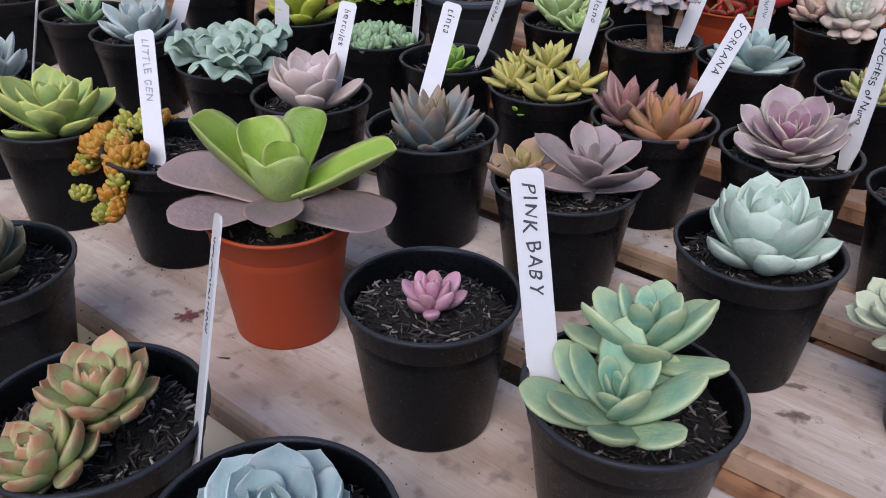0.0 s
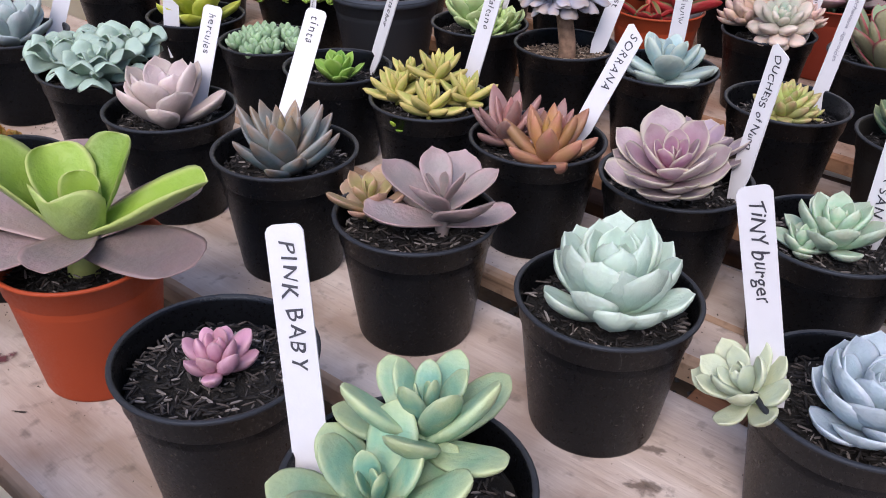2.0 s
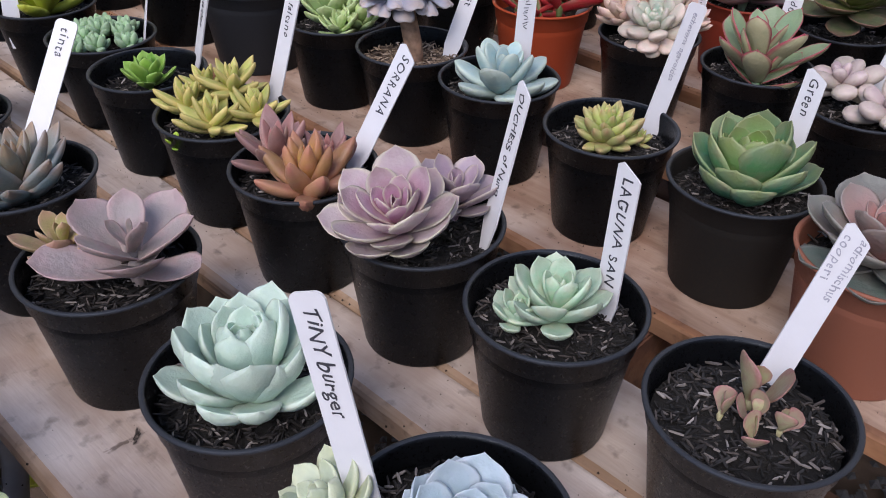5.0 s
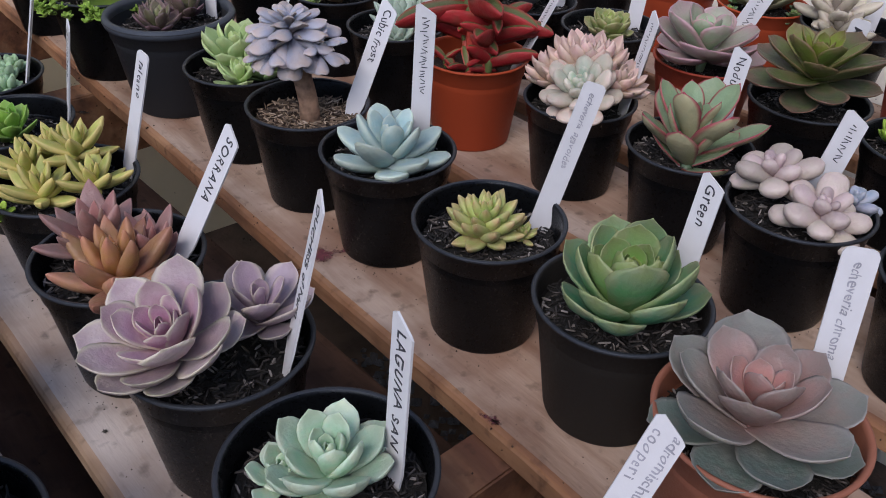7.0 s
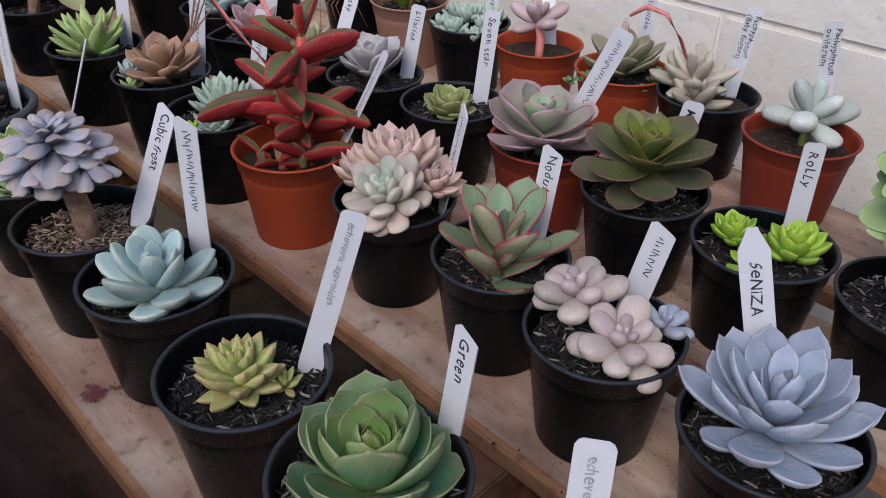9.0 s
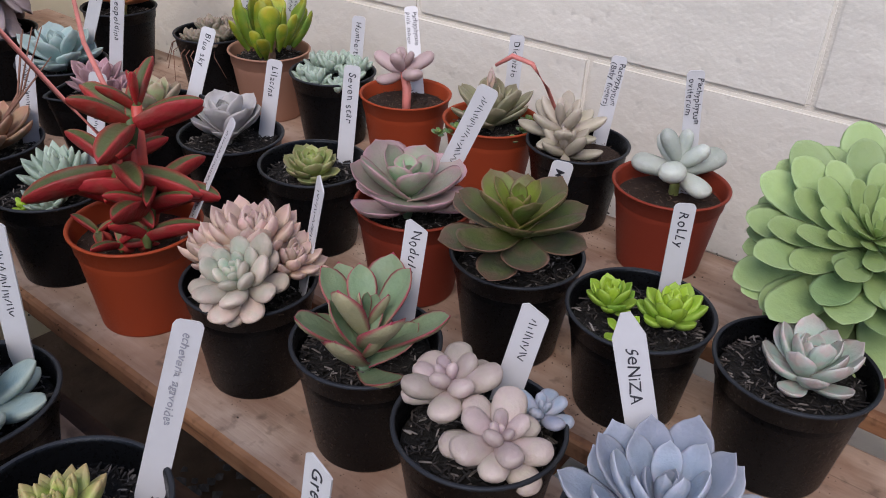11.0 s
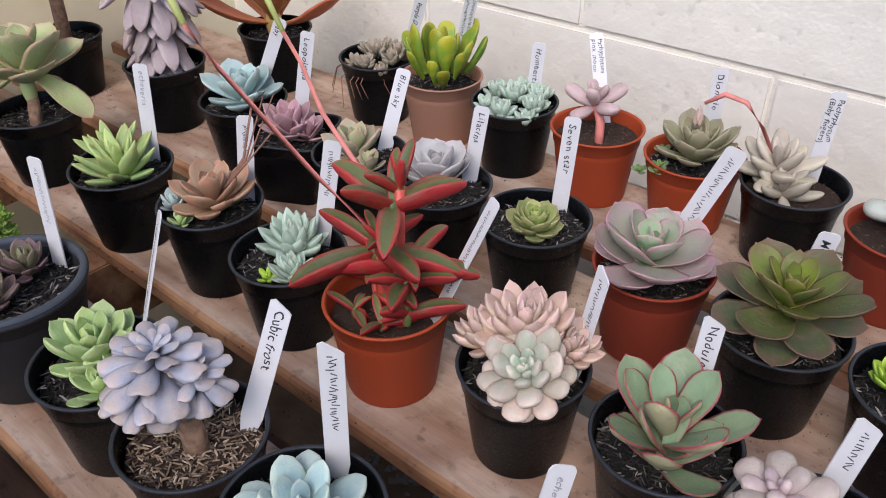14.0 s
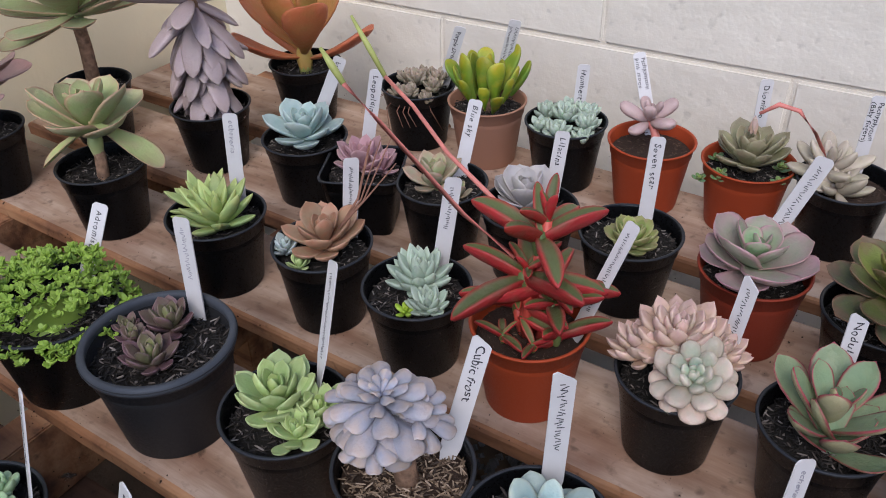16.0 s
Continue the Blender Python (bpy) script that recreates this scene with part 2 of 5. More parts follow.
def put(name, me, parent, m=None, label=""):
    ob = new(name, me)
    if parent:
        ob.parent = parent
    if m is not None:
        ob.matrix_basis = m
    return tagged(ob, label)


def part(name, bm, material, parent, label="", smooth=True):
    me = bpy.data.meshes.new(name)
    bm.to_mesh(me)
    bm.free()
    me.materials.append(material)
    if smooth:
        me.polygons.foreach_set("use_smooth", [True] * len(me.polygons))
    return put(name, me, parent, None, label)


def thing(name, label, category, group="", m=None):
    ob = new(name)
    ob.empty_display_size = 0.02
    if m is not None:
        ob.matrix_basis = m
    return tagged(ob, label, category, group)


def lathe(name, profile, material, segs=48, square=0.0):
    """A turned shape; square > 0 pulls the circle towards a rounded square."""
    verts, faces = [], []
    for r, z in profile:
        for k in range(segs):
            a = 2 * math.pi * k / segs
            c, s = math.cos(a), math.sin(a)
            f = 1.0
            if square:
                f = (1 - square) + square / (abs(c) ** 8 + abs(s) ** 8) ** 0.125
            verts.append((r * f * c, r * f * s, z))
    for i in range(len(profile) - 1):
        for k in range(segs):
            k2 = (k + 1) % segs
            faces.append((i * segs + k, i * segs + k2, (i + 1) * segs + k2, (i + 1) * segs + k))
    if profile[0] != profile[-1]:
        faces.append(tuple(reversed(range(segs))))
    return mesh_of(name, verts, faces, material)


def tube(name, pts, radii, material, segs=8):
    pts = [Vector(p) for p in pts]
    verts, faces = [], []
    for i, p in enumerate(pts):
        d = (pts[min(i + 1, len(pts) - 1)] - pts[max(i - 1, 0)]).normalized()
        x = d.orthogonal().normalized()
        y = d.cross(x)
        for k in range(segs):
            a = 2 * math.pi * k / segs
            verts.append(p + radii[i] * (math.cos(a) * x + math.sin(a) * y))
    for i in range(len(pts) - 1):
        for k in range(segs):
            k2 = (k + 1) % segs
            faces.append((i * segs + k, i * segs + k2, (i + 1) * segs + k2, (i + 1) * segs + k))
    faces += [tuple(reversed(range(segs))), tuple(range((len(pts) - 1) * segs, len(pts) * segs))]
    return mesh_of(name, verts, faces, material)


def box(bm, m, sx, sy, sz, bevel=0.0):
    r = bmesh.ops.create_cube(bm, size=1.0, matrix=m @ Matrix.Diagonal((sx, sy, sz, 1)))
    if bevel:
        edges = {e for v in r["verts"] for e in v.link_edges}
        bmesh.ops.bevel(bm, geom=list(edges), offset=bevel, segments=2, affect="EDGES")


# ---- leaves ----
SHAPES = {
    "obov": ([0, .12, .35, .6, .76, .88, .95, 1], [.45, .52, .78, 1, .9, .54, .2, .01]),
    "mucro": ([0, .15, .4, .62, .77, .87, .925, .96, 1], [.5, .62, .86, 1, .93, .7, .42, .17, .01]),
    "egg": ([0, .1, .3, .55, .78, .9, .97, 1], [.35, .5, .82, 1, .97, .78, .48, .12]),
    "fat": ([0, .12, .35, .6, .78, .9, .955, .985, 1], [.6, .7, .9, 1, .9, .62, .36, .15, .02]),
    "spoon": ([0, .12, .35, .6, .8, .92, .97, 1], [.3, .4, .68, .95, 1, .72, .42, .05]),
    "lance": ([0, .15, .35, .55, .75, .88, .95, 1], [.7, .85, 1, .95, .66, .38, .18, .02]),
    "round": ([0, .1, .3, .55, .78, .9, .97, 1], [.4, .58, .86, 1, .88, .62, .3, .05]),
    "broad": ([0, .12, .35, .6, .8, .92, .97, 1], [.6, .68, .86, 1, .96, .74, .48, .05]),
    "boat": ([0, .12, .35, .6, .8, .92, .97, 1], [.5, .75, 1, 1, .85, .55, .3, .05]),
    "paddle": ([0, .12, .35, .6, .8, .92, .97, 1], [.2, .26, .6, .95, 1, .74, .45, .05]),
}
THICK = ([0, .2, .55, .8, .95, 1], [.75, .95, 1, .8, .42, .05])
PLUMP = ([0, .2, .55, .8, .93, 1], [.55, .85, 1, .95, .66, .12])


def leaf_mesh(shape, wide, thick, cup, bend, rank, material, wave=0.0, fold=0.0):
    """One leaf, 1 long along y; wide and thick are parts of its length."""
    us = [0, .1, .26, .44, .6, .73, .83, .9, .95, .98, 1.0]
    na = 12
    verts, faces, rim, along, under = [], [], [], [], []
    for u in us:
        w = 0.5 * wide * np.interp(u, *SHAPES[shape])
        t = 0.5 * thick * np.interp(u, *(PLUMP if shape == "egg" else THICK))
        zc = bend * u * u + (0.05 * (max(0.0, u - 0.8) / 0.2) ** 2 if shape == "mucro" else 0.0)
        for k in range(na):
            a = 2 * math.pi * k / na
            c, s = math.cos(a), math.sin(a)
            x = w * c
            z = t * s * (0.55 if s > 0 and shape != "egg" else 1.0) + cup * w * c * c + fold * w * abs(c) + wave * w * math.sin(9 * u + 2.2 * c)
            y = u - abs(bend) * 0.35 * u * u
            verts.append((x, y, z + zc))
            rim.append(max(abs(c), 1.0 if u > 0.97 else 0.0))
            along.append(u)
            under.append(1.0 if s < -0.15 else 0.0)
    for i in range(len(us) - 1):
        for k in range(na):
            k2 = (k + 1) % na
            faces.append((i * na + k, i * na + k2, (i + 1) * na + k2, (i + 1) * na + k))
    faces.append(tuple(range((len(us) - 1) * na, len(us) * na)))
    return mesh_of("leaf", verts, faces, material, True, {"rank": [rank] * len(verts), "rim": rim, "along": along, "under": under})


def rosette(parent, at, R, n, skin, shape="obov", wide=0.5, thick=0.14, cup=0.25, bend=0.22, rise=(82, 12), power=1.15,
            inner=0.3, tilt=(0, 0), core=0.1, lift=0.3, seed=0, wave=0.0, fold=0.0, name="rosette", spin=0.0, label=""):
    """Leaves on the golden angle, young and upright in the middle, long and flat outside."""
    rnd = random.Random(seed * 7 + n)
    if n > 6:
        n, wide, thick, bend, cup, lift, rise, power = round(n * 1.3), wide * 1.03, thick * 1.5, bend * 1.25, cup, max(lift, 0.36), (min(rise[0], 80), rise[1] - 3), power * 0.88
        at = (at[0], at[1], at[2] - 0.16 * R)
    heart = lathe("heart", [(0.001, 0.14 * R), (0.07 * R, 0.12 * R), (0.1 * R, 0.0), (0.06 * R, -0.2 * R)], skin, 8)
    base = put(name, heart, parent, Matrix.Translation(at) @ pose(0, 0, 0, tilt[0], tilt[1], spin), label)
    ranks = [leaf_mesh(shape, wide * q, thick, cup, bend, f, skin, wave, fold) for f, q in ((0.0, 0.85), (0.35, 0.95), (0.7, 1.0), (1.0, 1.03))]
    for i in range(n):
        f = i / max(1, n - 1)
        e = rise[0] + (rise[1] - rise[0]) * f ** power + rnd.uniform(-9, 9)
        length = R * (inner + (1 - inner) * min(1.0, f / 0.6) ** 0.9) * (1 - 0.3 * max(0.0, f - 0.6)) * rnd.uniform(0.9, 1.07)
        az = i * 137.508 + rnd.uniform(-7, 7)
        r0 = core * R * f
        m = pose(0, 0, 0, 0, 0, az) @ pose(0, r0, lift * R * (1 - f) ** 1.3 - 0.02 * R, e, rnd.uniform(-6, 6), rnd.uniform(-4, 4))
        k = min(3, int(f * 3.999))
        put("leaf", ranks[k], base, m @ Matrix.Diagonal((length * rnd.uniform(0.93, 1.07), length, length, 1)))
    return base

# ---- pots, soil, tags ----
POT_R, POT_H = 0.0615, 0.096


def pot_mesh(material, square=0.0):
    R, H = 1.0, 1.56
    prof = [(0.0, 0.0), (0.69, 0.0), (0.715, 0.012), (0.725, 0.04), (0.9, 1.23), (0.91, 1.25), (0.926, 1.265), (0.955, 1.5), (1.0, 1.52), (1.005, 1.545), (0.985, H),
            (0.95, H - 0.01), (0.93, H - 0.05), (0.915, 1.27), (0.89, 1.16), (0.86, 1.0)]
    me = lathe("pot", prof, material, 56, square)
    me.materials.append({"black_plastic": RIM, "gritty_black_plastic": RIM}.get(material.name, material))
    # second material on the lip only: wear and painted highlight
    for i, p in enumerate(me.polygons):
        if 7 * 56 <= i < 11 * 56:
            p.material_index = 1
    return me


POTS = {}
FEET = []
def soil_mesh(material, seed):
    rnd = random.Random(seed)
    verts, faces, rings, segs = [(0, 0, 0.04)], [], 8, 32
    for i in range(1, rings + 1):
        for k in range(segs):
            a = 2 * math.pi * k / segs
            r = 0.9 * i / rings
            z = 0.035 * noise.noise((6 * r * math.cos(a), 6 * r * math.sin(a), seed)) + rnd.uniform(-0.012, 0.012)
            verts.append((r * math.cos(a), r * math.sin(a), z if i < rings else -0.02))
    for k in range(segs):
        faces.append((0, 1 + k, 1 + (k + 1) % segs))
    for i in range(rings - 1):
        for k in range(segs):
            k2 = (k + 1) % segs
            faces.append((1 + i * segs + k, 1 + (i + 1) * segs + k, 1 + (i + 1) * segs + k2, 1 + i * segs + k2))
    return mesh_of("soil", verts, faces, material)


def chips_mesh(material, seed, count, size):
    rnd = random.Random(seed)
    verts, faces = [], []
    for _ in range(count):
        r, a = 0.86 * math.sqrt(rnd.random()), rnd.uniform(0, 6.283)
        ln, wd, th = size * rnd.uniform(0.5, 1.4), size * rnd.uniform(0.09, 0.22), size * 0.06
        m = pose(r * math.cos(a), r * math.sin(a), rnd.uniform(0.01, 0.07), rnd.uniform(-25, 25), rnd.uniform(-25, 25), rnd.uniform(0, 360))
        o = len(verts)
        for x, y in ((-0.5, -0.25), (-0.3, 0.5), (0.35, 0.45), (0.5, -0.1), (0.2, -0.5)):
            verts.append(m @ Vector((x * ln, y * wd, -th)))
        for x, y in ((-0.5, -0.25), (-0.3, 0.5), (0.35, 0.45), (0.5, -0.1), (0.2, -0.5)):
            verts.append(m @ Vector((x * ln * 0.9, y * wd * 0.9, th)))
        faces += [tuple(o + 5 + k for k in range(5)), tuple(o + 4 - k for k in range(5))]
        faces += [(o + k, o + (k + 1) % 5, o + 5 + (k + 1) % 5, o + 5 + k) for k in range(5)]
    return mesh_of("bark_chips", verts, faces, material, False)


SOILS = [soil_mesh(SOIL, 1), soil_mesh(SOIL, 2), soil_mesh(SOIL_BROWN, 3)]
CHIPSETS = [chips_mesh(CHIPS, 4, 620, 0.13), chips_mesh(CHIPS, 5, 560, 0.15), chips_mesh(CHIPS_PALE, 6, 800, 0.13), chips_mesh(CHIPS_BROWN, 7, 260, 0.07)]
TOP = 0.74


def potted(x, y, pot_mat, label, D=0.123, fill=0.81, ground=0, chips=0, square=0.0, tilt=(0, 0), H=None):
    """A pot with its soil, standing on the bench; returns the thing and the height of its soil."""
    FEET.append((x, y, 0.36 * D))
    th = thing("potted_succulent", label, "potted plant", "potted succulents on the bench", pose(x, y, TOP, tilt[0], tilt[1], 0))
    turn = pose(0, 0, 0, 0, 0, 28 if square else (x * 977 + y * 331) % 360)
    key = (pot_mat.name, square)
    if key not in POTS:
        POTS[key] = pot_mesh(pot_mat, square)
    r = D / 2
    hs = (H or 0.825 * D) / 1.56
    put("pot", POTS[key], th, turn @ Matrix.Diagonal((r, r, hs, 1)))
    z = fill * 1.56 * hs
    put("soil", SOILS[ground], th, Matrix.Translation((0, 0, z)) @ turn @ Matrix.Diagonal((r * 0.985, r * 0.985, r, 1)))
    tagged(put("bark", CHIPSETS[chips], th, Matrix.Translation((0, 0, z)) @ turn @ Matrix.Diagonal((r, r, r, 1))), kind="stuff")
    return th, z



def tag(base, top, text="", face=0.0, width=0.0185, ink=None, tip="cut", size=0.0105, lines=1, label="white plastic plant tag stuck in the soil"):
    """A written plant tag from its foot in the soil to its top; face: degrees its front turns from the viewer's side."""
    b, t = Vector(base), Vector(top)
    up = (t - b).normalized()
    front = Vector((0.62, -0.78, 0.35))
    side = up.cross(front).normalized() * -1
    side = Matrix.Rotation(radians(face), 3, up) @ side
    nrm = side.cross(up).normalized()
    if nrm.dot(front) < 0:
        side, nrm = -side, -nrm
    ln = (t - b).length
    m = Matrix((side, up, nrm)).transposed().to_4x4()
    m.translation = b
    th = thing("plant_tag", label, "plant tag", "plant tags in the pots", m)
    w, c = width / 2, width * 0.2
    if tip == "point":
        out = [(-w, 0), (w, 0), (w, ln - 0.016), (0.3 * w, ln), (-0.3 * w, ln), (-w, ln - 0.016)]
    elif tip == "slant":
        out = [(-w, 0), (w, 0), (w, ln - 0.009), (0.75 * w, ln - 0.007), (-0.6 * w, ln), (-w, ln - 0.002)]
    else:
        out = [(-w, 0), (w, 0), (w, ln - c), (w - 0.4 * c, ln - 0.3 * c), (w - c, ln), (-w + c, ln), (-w + 0.4 * c, ln - 0.3 * c), (-w, ln - c)]
    out = [(x * 0.35 if y == 0 else x, y - 0.03 if y == 0 else y) for x, y in out]
    out = [out[0], out[1], (w, 0.0)] + out[2:] + [(-w, 0.0)]
    h = 0.0007
    k = len(out)
    faces = [tuple(range(k)), tuple(reversed(range(k, 2 * k)))] + [(i, k + i, k + (i + 1) % k, (i + 1) % k) for i in range(k)]
    put("blade", mesh_of("blade", [(x, y, h) for x, y in out] + [(x, y, -h) for x, y in out], faces, TAG, False), th)
    if text.startswith("~"):
        # writing that is not spelled out: short strokes of its size
        rnd = random.Random(len(text) + int(1000 * abs(base[0])))
        for row in range(lines):
            bm = bmesh.new()
            y = ln - 0.012
            x0 = 0.0 if lines == 1 else (row - 0.5) * 0.45 * width
            while y > ln - 0.012 - float(text[1:]):
                s = size * rnd.uniform(0.25, 0.5)
                box(bm, pose(x0 + rnd.uniform(-0.1, 0.1) * size, y, h + 0.0002, 0, 0, rnd.uniform(-35, 35)), s, 0.0008, 0.0002)
                y -= size * rnd.uniform(0.16, 0.3)
            part("writing", bm, ink or INK, th, "", False)
    elif text:
        for row, words in enumerate(text.split("|")):
            cu = bpy.data.curves.new("lettering", "FONT")
            cu.body, cu.size, cu.extrude, cu.align_x, cu.align_y = words, size * 0.88, 0.00012, "LEFT", "CENTER"
            cu.offset = 0.00004
            cu.space_character = 1.22 if len(words) < 11 else 1.05
            ob = bpy.data.objects.new("lettering", cu)
            scene.collection.objects.link(ob)
            me = bpy.data.meshes.new_from_object(ob.evaluated_get(bpy.context.evaluated_depsgraph_get()))
            bpy.data.objects.remove(ob)
            for v in me.vertices:
                x, y, s = v.co.x / size, v.co.y / size, 3.7 * len(words) + 9 * base[0]
                v.co.x += size * (0.16 * noise.noise((1.3 * x, 1.6 * y, s)) + 0.12 * y)
                v.co.y += size * (0.2 * noise.noise((0.9 * x, 0.4 * y, s + 5)) + 0.08 * noise.noise((3 * x, 2 * y, s)))
            me.materials.clear()
            me.materials.append(ink or INK)
            x0 = 0.0 if "|" not in text else (0.25 - 0.5 * row) * width
            put("lettering", me, th, pose(x0, ln - 0.008, h + 0.0003, 0, 0, -90))
    return th


# ---- the bench, the wall, the yard ----
SLOPE = 3.4


def plank(y, width, x0, x1, seed, z=TOP, thick=0.022, wood=PLANKWOOD, name="plank", turn=SLOPE, parent=None):
    """A sawn board along x with a slightly wavy edge; y: its front edge where x is -0.2."""
    rnd = random.Random(seed)
    n = 40
    verts, faces = [], []
    for i in range(n + 1):
        x = x0 + (x1 - x0) * i / n
        wf = 0.0022 * noise.noise((x * 4, seed, 0.3)) + 0.001 * noise.noise((x * 19, seed, 0.7))
        wb = 0.0025 * noise.noise((x * 4, seed, 5.3))
        dz = 0.0012 * noise.noise((x * 2, seed, 9.1))
        f, b, zt, zb = wf, width + wb, dz, dz - thick
        for yy, zz in ((f, zb + 0.001), (f, zt - 0.005), (f + 0.002, zt - 0.0016), (f + 0.0065, zt), (b - 0.004, zt), (b - 0.001, zt - 0.001), (b, zt - 0.003), (b, zb)):
            verts.append((x, yy, zz))
    for i in range(n):
        for k in range(8):
            k2 = (k + 1) % 8
            faces.append((i * 8 + k, i * 8 + k2, (i + 1) * 8 + k2, (i + 1) * 8 + k))
    faces += [tuple(range(8)), tuple(reversed(range(n * 8, n * 8 + 8)))]
    me = mesh_of(name, verts, [tuple(reversed(q)) for q in faces], wood, False)
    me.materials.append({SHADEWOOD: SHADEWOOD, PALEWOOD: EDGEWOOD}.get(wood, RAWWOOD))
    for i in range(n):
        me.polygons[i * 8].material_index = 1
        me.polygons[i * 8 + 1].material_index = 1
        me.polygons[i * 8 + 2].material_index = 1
    return put(name, me, parent, pose(-0.2, y, z, 0, 0, turn) @ Matrix.Translation((0.2, 0, 0)))


bench = thing("plank_bench", "pallet bench of weathered pine planks with open gaps", "bench")
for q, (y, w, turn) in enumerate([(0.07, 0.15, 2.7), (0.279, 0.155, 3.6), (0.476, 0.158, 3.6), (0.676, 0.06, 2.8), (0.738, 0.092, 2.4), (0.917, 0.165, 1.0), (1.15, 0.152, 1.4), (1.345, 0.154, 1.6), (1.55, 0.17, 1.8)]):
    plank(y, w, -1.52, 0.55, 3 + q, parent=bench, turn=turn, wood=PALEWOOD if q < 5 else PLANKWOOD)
# lower planks, coloured dark to stand in for shade in the gaps
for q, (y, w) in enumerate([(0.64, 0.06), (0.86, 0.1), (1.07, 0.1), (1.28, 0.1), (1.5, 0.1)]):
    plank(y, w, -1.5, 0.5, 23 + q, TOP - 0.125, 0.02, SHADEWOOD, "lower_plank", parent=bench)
for x in (-1.3, -0.88, -0.06, 0.3):
    bm = bmesh.new()
    box(bm, pose(x, 0.95, TOP - 0.0735, 0, 0, SLOPE), 0.045, 1.6, 0.1, 0.002)
    part("bearer", bm, RAWWOOD, bench, "", False)
for x, y in ((-1.4, 0.3), (0.3, 0.35), (-1.4, 1.6), (0.3, 1.6)):
    bm = bmesh.new()
    box(bm, pose(x, y, (TOP - 0.145) / 2), 0.07, 0.07, TOP - 0.145, 0.003)
    part("leg", bm, RAWWOOD, bench, "", False)

bm = bmesh.new()
bmesh.ops.create_grid(bm, x_segments=60, y_segments=60, size=30)
for v in bm.verts:
    v.co.z = 0.02 * noise.noise((v.co.x * 0.8, v.co.y * 0.8, 0)) - 0.02
tagged(part("ground", bm, EARTH, None), "bare dark earth of the yard", "ground", kind="structure")

rnd = random.Random(31)
verts, faces = [], []
for _ in range(2600):
    x, y, r = rnd.uniform(-0.9, 0.7), rnd.uniform(1.05, 1.88), rnd.uniform(0.006, 0.016)
    o = len(verts)
    for v in ((1, 0, 0), (-1, 0, 0), (0, 1, 0), (0, -1, 0), (0, 0, 0.8), (0, 0, -0.8)):
        verts.append((x + v[0] * r * rnd.uniform(.7, 1.2), y + v[1] * r * rnd.uniform(.7, 1.2), r * 0.6 + v[2] * r))
    faces += [(o, o + 2, o + 4), (o + 2, o + 1, o + 4), (o + 1, o + 3, o + 4), (o + 3, o, o + 4), (o + 2, o, o + 5), (o + 1, o + 2, o + 5), (o + 3, o + 1, o + 5), (o, o + 3, o + 5)]
tagged(put("gravel", mesh_of("gravel", verts, faces, GRAVEL, False), None), "grey crushed stone under the bench", "gravel", kind="stuff")

# painted block wall, built in its own axes: long blocks, thin raked joints under the same paint
WALL = pose(-0.382, 1.938, 0.855, 0, 0.5, 5.4)
bm = bmesh.new()
box(bm, pose(0.9, 0.092, 0.35), 4.2, 0.19, 2.9)
wall = tagged(part("wall_back", bm, MORTAR, None, "", False), "white painted concrete block wall with raked joints", "wall", kind="structure")
wall.matrix_basis = WALL
block_meshes = []
for q in range(4):
    bm = bmesh.new()
    box(bm, pose(0, 0, 0), 0.6225, 0.016, 0.2455)
    bmesh.ops.bevel(bm, geom=bm.edges[:], offset=0.0042, segments=2, affect="EDGES")
    me = bpy.data.meshes.new("block")
    bm.to_mesh(me)
    bm.free()
    me.materials.append(PAINT)
    block_meshes.append(me)
for row in range(-4, 6):
    for col in range(-1, 5):
        x = col * 0.627 + (0.3135 if row % 2 == 0 else 0.0)
        put("block", block_meshes[(row + col) % 4], wall, pose(x + 0.3135 - 0.627, 0.0, row * 0.25 + 0.124))
bm = bmesh.new()
box(bm, pose(-1.62, 0.2, 1.1), 0.15, 3.55, 2.3)
# two unseen walls, added to keep low sky light off the pots
for name, m, sx, sy in (("sky_block_front", pose(-0.3, -2.3, 0.6), 6.0, 0.15), ("sky_block_right", pose(2.4, -0.03, 1.1), 0.15, 4.54)):
    bm2 = bmesh.new()
    box(bm2, m, sx, sy, 1.3 if name == "sky_block_front" else 2.3)
    tagged(part(name, bm2, PLASTER, None, "", False), "unseen plastered wall added to block low sky light", "wall", kind="structure")
side = tagged(part("wall_side", bm, CREAM, None, "", False), "cream painted plaster side wall", "wall", kind="structure")

# cream tub under the bench
tub = thing("plastic_tub", "round cream plastic tub with a lid and a grey rim", "tub", "", pose(-0.37, 0.315, 0.0))
put("body", lathe("body", [(0.0, 0.0), (0.13, 0.0), (0.138, 0.02), (0.15, 0.62), (0.14, 0.63), (0.0, 0.63)], TUB, 56), tub)
put("lid", lathe("lid", [(0.0, 0.651), (0.11, 0.651), (0.139, 0.652), (0.143, 0.657), (0.15, 0.66), (0.156, 0.658), (0.158, 0.65), (0.158, 0.634), (0.0, 0.634)], TUB, 64), tub)
put("rim", lathe("rim", [(0.159, 0.62), (0.176, 0.628), (0.179, 0.642), (0.175, 0.65), (0.164, 0.652), (0.1595, 0.646), (0.159, 0.62)], TUBRIM, 64), tub)

